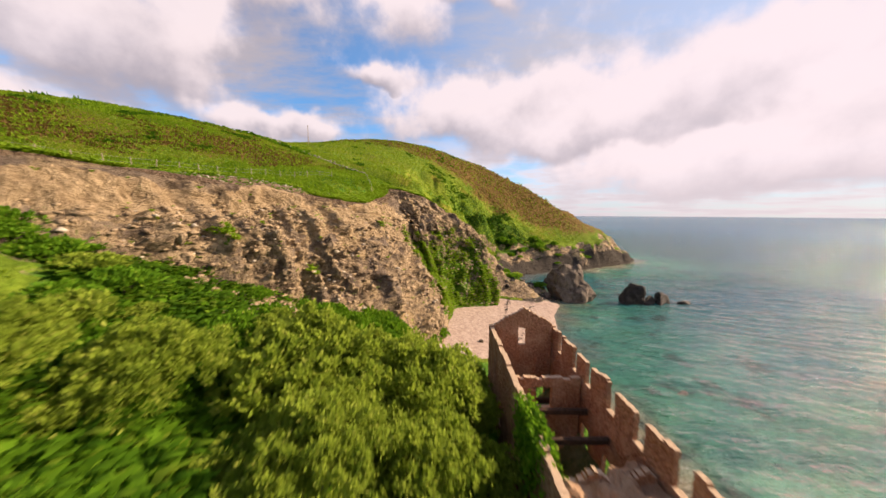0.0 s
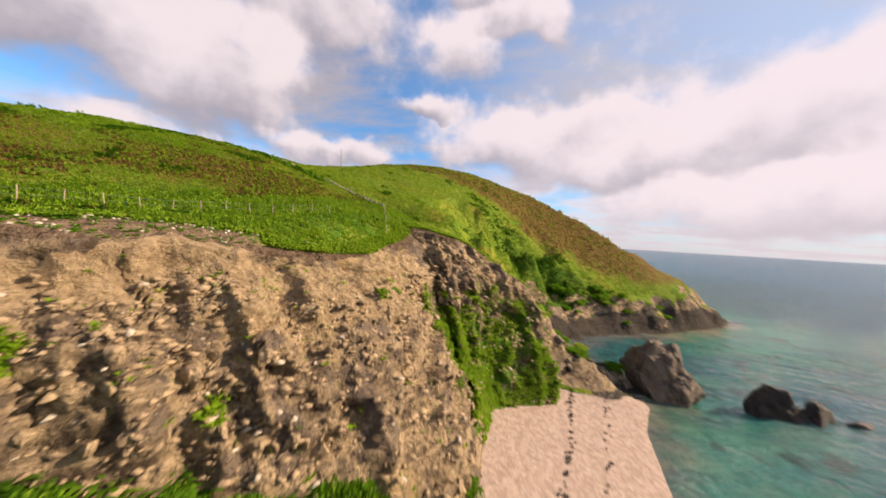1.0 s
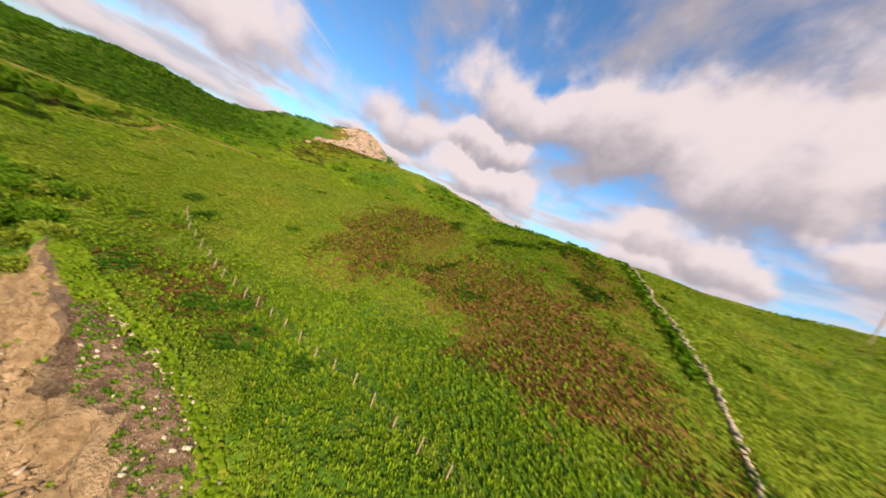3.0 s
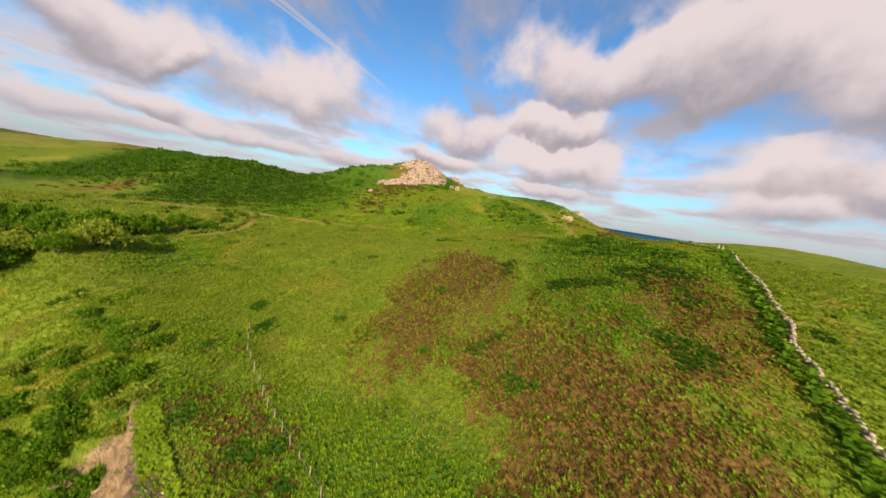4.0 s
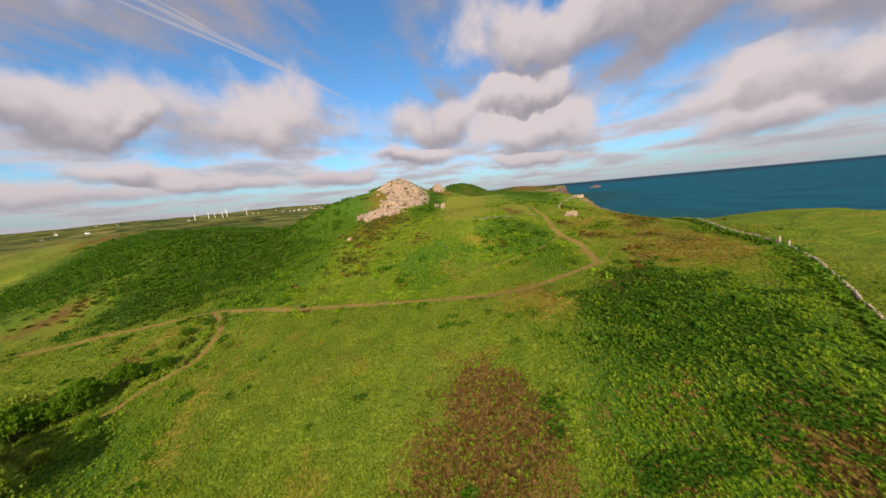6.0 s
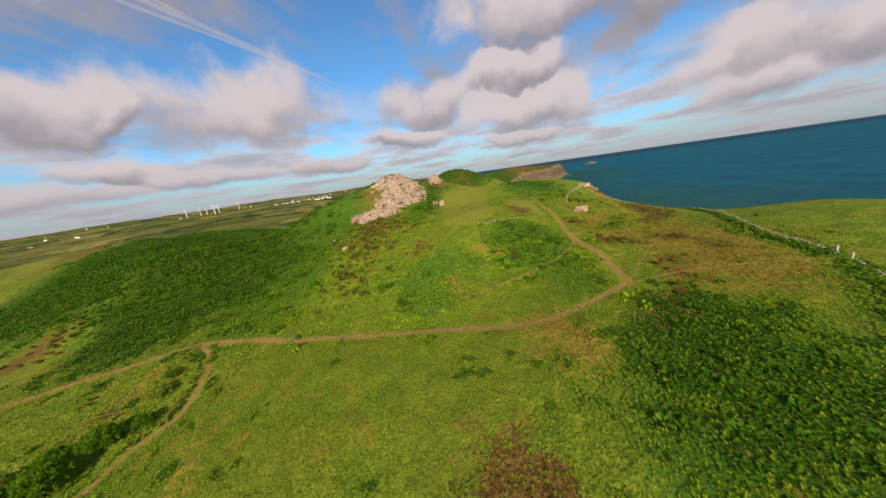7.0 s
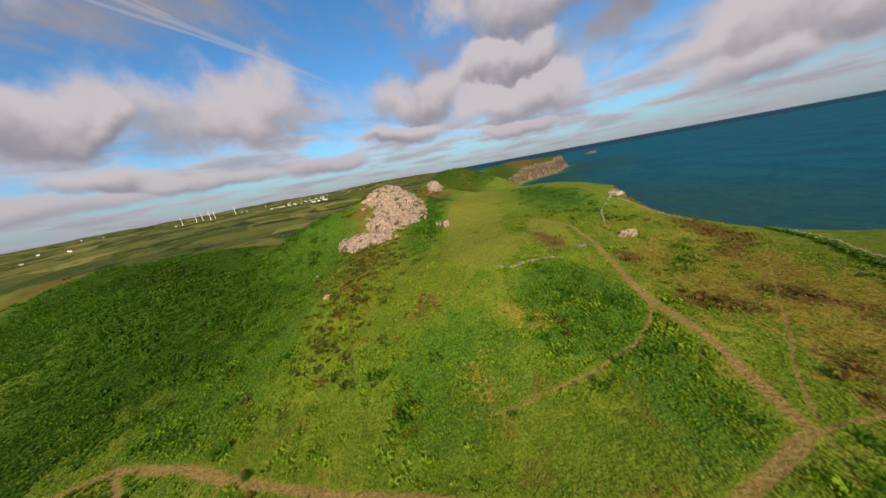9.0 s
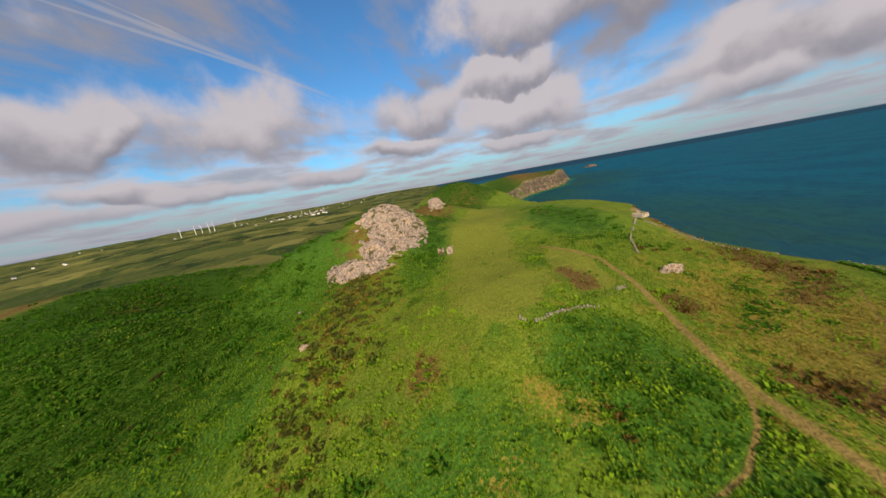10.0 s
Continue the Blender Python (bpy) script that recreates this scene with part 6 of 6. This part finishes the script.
def thicket_template(seed, leaves=16):
    """A low ragged clump of leaf sprays, about two metres across: corners and quads."""
    r = np.random.default_rng(seed)
    v = []
    for i in range(leaves):
        a, out = r.uniform(0, 6.283), math.sqrt(r.random()) * 0.75
        base = np.array([math.cos(a) * out, math.sin(a) * out, r.uniform(0.0, 0.55) * (1 - 0.6 * out)])
        way = np.array([math.cos(a) * r.uniform(0.1, 0.7), math.sin(a) * r.uniform(0.1, 0.7), r.uniform(0.35, 0.8)])
        side = np.cross(way, r.normal(size=3))
        side *= r.uniform(0.16, 0.34) / np.linalg.norm(side)
        v += [base - side * 0.5, base + way * 0.55 - side, base + way, base + way * 0.5 + side]
    return np.array(v), [(4 * i, 4 * i + 1, 4 * i + 2, 4 * i + 3) for i in range(leaves)]


def thickets(name, mat, label, count, seed, place, size):
    """Ragged clumps over the slopes where place(x, y, r) allows."""
    r = np.random.default_rng(seed)
    x, y = place(r, count)
    keep = inland(x, y) > 12
    for half, line in PATHS:
        keep &= line_distance(x, y, line)[0] > half + 0.8
    keep &= meadow_cover(x, y) < 0.45
    x, y = x[keep], y[keep]
    tv, tf = thicket_template(seed)
    v = scatter(tv, np.stack([x, y, ground_z(x, y) - 0.1], 1), r.uniform(0, 6.28, len(x)), size * r.uniform(0.4, 1.25, len(x)) ** 1.5)
    tagged(new(name, raw(name, v, repeat_faces(tf, len(x), len(tv)), mat)), label, name, kind="stuff")


def in_patches(cover_of, zone, least):
    def place(r, count):
        x, y = r.uniform(zone[0], zone[1], count), r.uniform(zone[2], zone[3], count)
        ok = cover_of(x, y) + 0.6 * layers(x, y, 11, 95, 4) > least
        return x[ok], y[ok]
    return place


def along_rib(r, count):
    u = r.random(count)
    return -138 - 78 * u + r.normal(0, 6, count), -14 - 16 * u + r.normal(0, 8, count)


thickets("scrub_thicket", MAT_SCRUB, "ragged dark green scrub on the hill flank", 7000, 501, in_patches(lambda x, y: scrub_cover(x, y) + 0.5 * fern_cover(x, y), (-340, -118, -330, 20), 0.75), 1.5)
thickets("heather_thicket", MAT_HEATH, "brown heather clumps on the rocky rib", 60, 502, along_rib, 1.0)
thickets("dry_thicket", MAT_STRAW, "tan dead bracken clumps on the rocky rib", 330, 508, along_rib, 0.9)
thickets("gorse_thicket", MAT_GORSE, "dull green gorse clumps on the rocky rib", 230, 503, along_rib, 1.3)
thickets("heather_thicket", MAT_HEATH, "brown heather clumps over the slopes", 5000, 504, in_patches(heath_cover, (-330, -105, -150, 125), 0.62), 1.0)
thickets("scrub_thicket", MAT_SCRUB, "ragged dark green scrub by the footpaths", 2600, 505, in_patches(lambda x, y: fern_cover(x, y), (-300, -72, 30, 110), 0.75), 0.9)
thickets("bracken_thicket", MAT_FERN, "bright bracken clumps over the grassy hill", 3600, 506, in_patches(lambda x, y: 0.45 + 0 * x, (-200, -100, -60, 70), 0.62), 0.9)
thickets("scrub_thicket", MAT_SCRUB, "ragged dark green scrub on the ridge", 2600, 507, in_patches(lambda x, y: scrub_cover(x, y), (-700, -330, -110, 60), 0.7), 1.7)
# bracken grown up along the field wall; the strip also imitates the wall's shade
r7 = np.random.default_rng(70)
spots = []
for line in ([(-31, 73.4), (-38, 75.5), (-47, 77), (-51, 79.6), (-58, 82), (-67.5, 85.3), (-81.2, 92), (-98.8, 101.6), (-112, 107.5)], [(-117, 109), (-129, 109.6), (-140, 111.4), (-160, 118), (-180, 125), (-200, 128)]):
    for x, y, a in along(line, 0.22):
        o = 0.7 + abs(r7.normal(0, 0.8))
        spots.append((x - math.sin(a) * o, y + math.cos(a) * o))
spots = np.array(spots)
tv, tf = small_template(5, 0.7, 0.65, 0.17, 12)
v = scatter(tv, np.stack([spots[:, 0], spots[:, 1], ground_z(spots[:, 0], spots[:, 1]) - 0.05], 1), r7.uniform(0, 6.28, len(spots)), r7.uniform(0.7, 1.4, len(spots)))
tagged(new("bracken", raw("bracken", v, repeat_faces(tf, len(spots), len(tv)), MAT_BRAMBLE)), "tall green bracken along the wall's foot, also standing for its shade", "bracken", kind="stuff")
# scrub floor under the cliff
r8 = np.random.default_rng(88)
n = 9000
x, y = r8.uniform(-30, 4.4, n), r8.uniform(4, 38, n)
keep = on_bank(x, y) & (y + 0.2 * x < 37.5)
x, y = x[keep], y[keep]
z = ground_z(x, y)
flat = np.abs(ground_z(x + 0.5, y) - z) < 1.2
x, y, z = x[flat], y[flat], z[flat]
tv, tf = small_template(6, 0.7, 0.55, 0.16, 9)
v = scatter(tv, np.stack([x, y, z - 0.05], 1), r8.uniform(0, 6.28, len(x)), r8.uniform(0.6, 1.4, len(x)))
tagged(new("undergrowth", raw("undergrowth", v, repeat_faces(tf, len(x), len(tv)), MAT_BRAMBLE)), "dense green undergrowth below the cliff", "undergrowth", kind="stuff")

# ---- the distance ----
def turbine(at, turn, k):
    ob = thing("wind_turbine", at, "white wind turbine on the horizon", "wind turbine", "wind turbines on the horizon", turn)
    bm = bmesh.new()
    bmesh.ops.create_cone(bm, cap_ends=True, segments=10, radius1=2.0, radius2=1.1, depth=52)
    bmesh.ops.translate(bm, vec=(0, 0, 26), verts=bm.verts)
    part("tower", bm, MAT_WHITE, ob)
    part("nacelle", bar_bm(2.4, 6, 2.4, 0.5), MAT_WHITE, ob).location = (0, 0, 52)
    for i in range(3):
        bm = bmesh.new()
        pts = [bm.verts.new(p) for p in ((-0.9, 0, 0), (0.9, 0.3, 0), (1.4, 0.3, 7), (0.25, 0.1, 25), (-0.35, 0, 25), (-0.9, -0.2, 7))]
        bm.faces.new(pts)
        bmesh.ops.solidify(bm, geom=bm.faces[:], thickness=0.5)
        b = part("blade", bm, MAT_WHITE, ob)
        b.matrix_basis = pose(0, -3.4, 52, 0, k * 37 + i * 120, 0)


MAT_WHITE = simple("white_paint", (0.72, 0.72, 0.72), (0.84, 0.84, 0.83), 0.4, 0.5, 0.05, 0.01)
MAT_SLATE = simple("slate_roof", (0.10, 0.10, 0.11), (0.20, 0.20, 0.21), 0.8, 0.8, 0.3, 0.05)


def far_spot(azimuth, distance):
    a = radians(azimuth)
    return -95 + math.sin(a) * distance, 31 + math.cos(a) * distance


for i, a in enumerate((-142.0, -140.3, -139.5, -138.6, -138.0, -135.3)):
    x, y = far_spot(a, 2600 + 130 * (i % 3))
    turbine(stand(x, y, 1.0), 60 + i * 9, i)


def cottage():
    ob = thing("cottage", (0, 0, 0), "small white cottage in the distant countryside", "house", "distant village houses")
    part("wall", bar_bm(10, 6, 5.0, 0.05), MAT_WHITE, ob).location = (0, 0, 2.4)
    bm = bmesh.new()
    q = [bm.verts.new(p) for p in ((-6.4, -4, 5.2), (6.4, -4, 5.2), (6.4, 4, 5.2), (-6.4, 4, 5.2), (-6.2, 0, 8.4), (6.2, 0, 8.4))]
    for f in ((0, 1, 5, 4), (2, 3, 4, 5), (0, 4, 3), (1, 2, 5), (0, 3, 2, 1)):
        bm.faces.new([q[i] for i in f])
    part("roof", bm, MAT_SLATE, ob)
    return ob


rh = random.Random(3)
first = cottage()
first.matrix_basis = pose(*stand(*far_spot(-126, 2100), 0.3), 0, 0, 30)
for i in range(70):
    a, d = (rh.gauss(-126, 3.5), rh.uniform(2000, 3000)) if i < 50 else (rh.uniform(-165, -112), rh.uniform(1900, 3600))
    if i % 9 == 0:
        a, d = rh.gauss(-123, 0.8), rh.uniform(1500, 1800)
    x, y = far_spot(a, d)
    if inland(np.array(x), np.array(y)) < 30:
        continue
    copy_thing(first, pose(*stand(x, y, 0.4), 0, 0, rh.uniform(0, 180)))
isle = boulder("island", -2790, 806, -2, (85, 55, 24), 71, MAT_BROWN, "small rocky island far out at sea", 10, 4, category="island", base=-0.2)
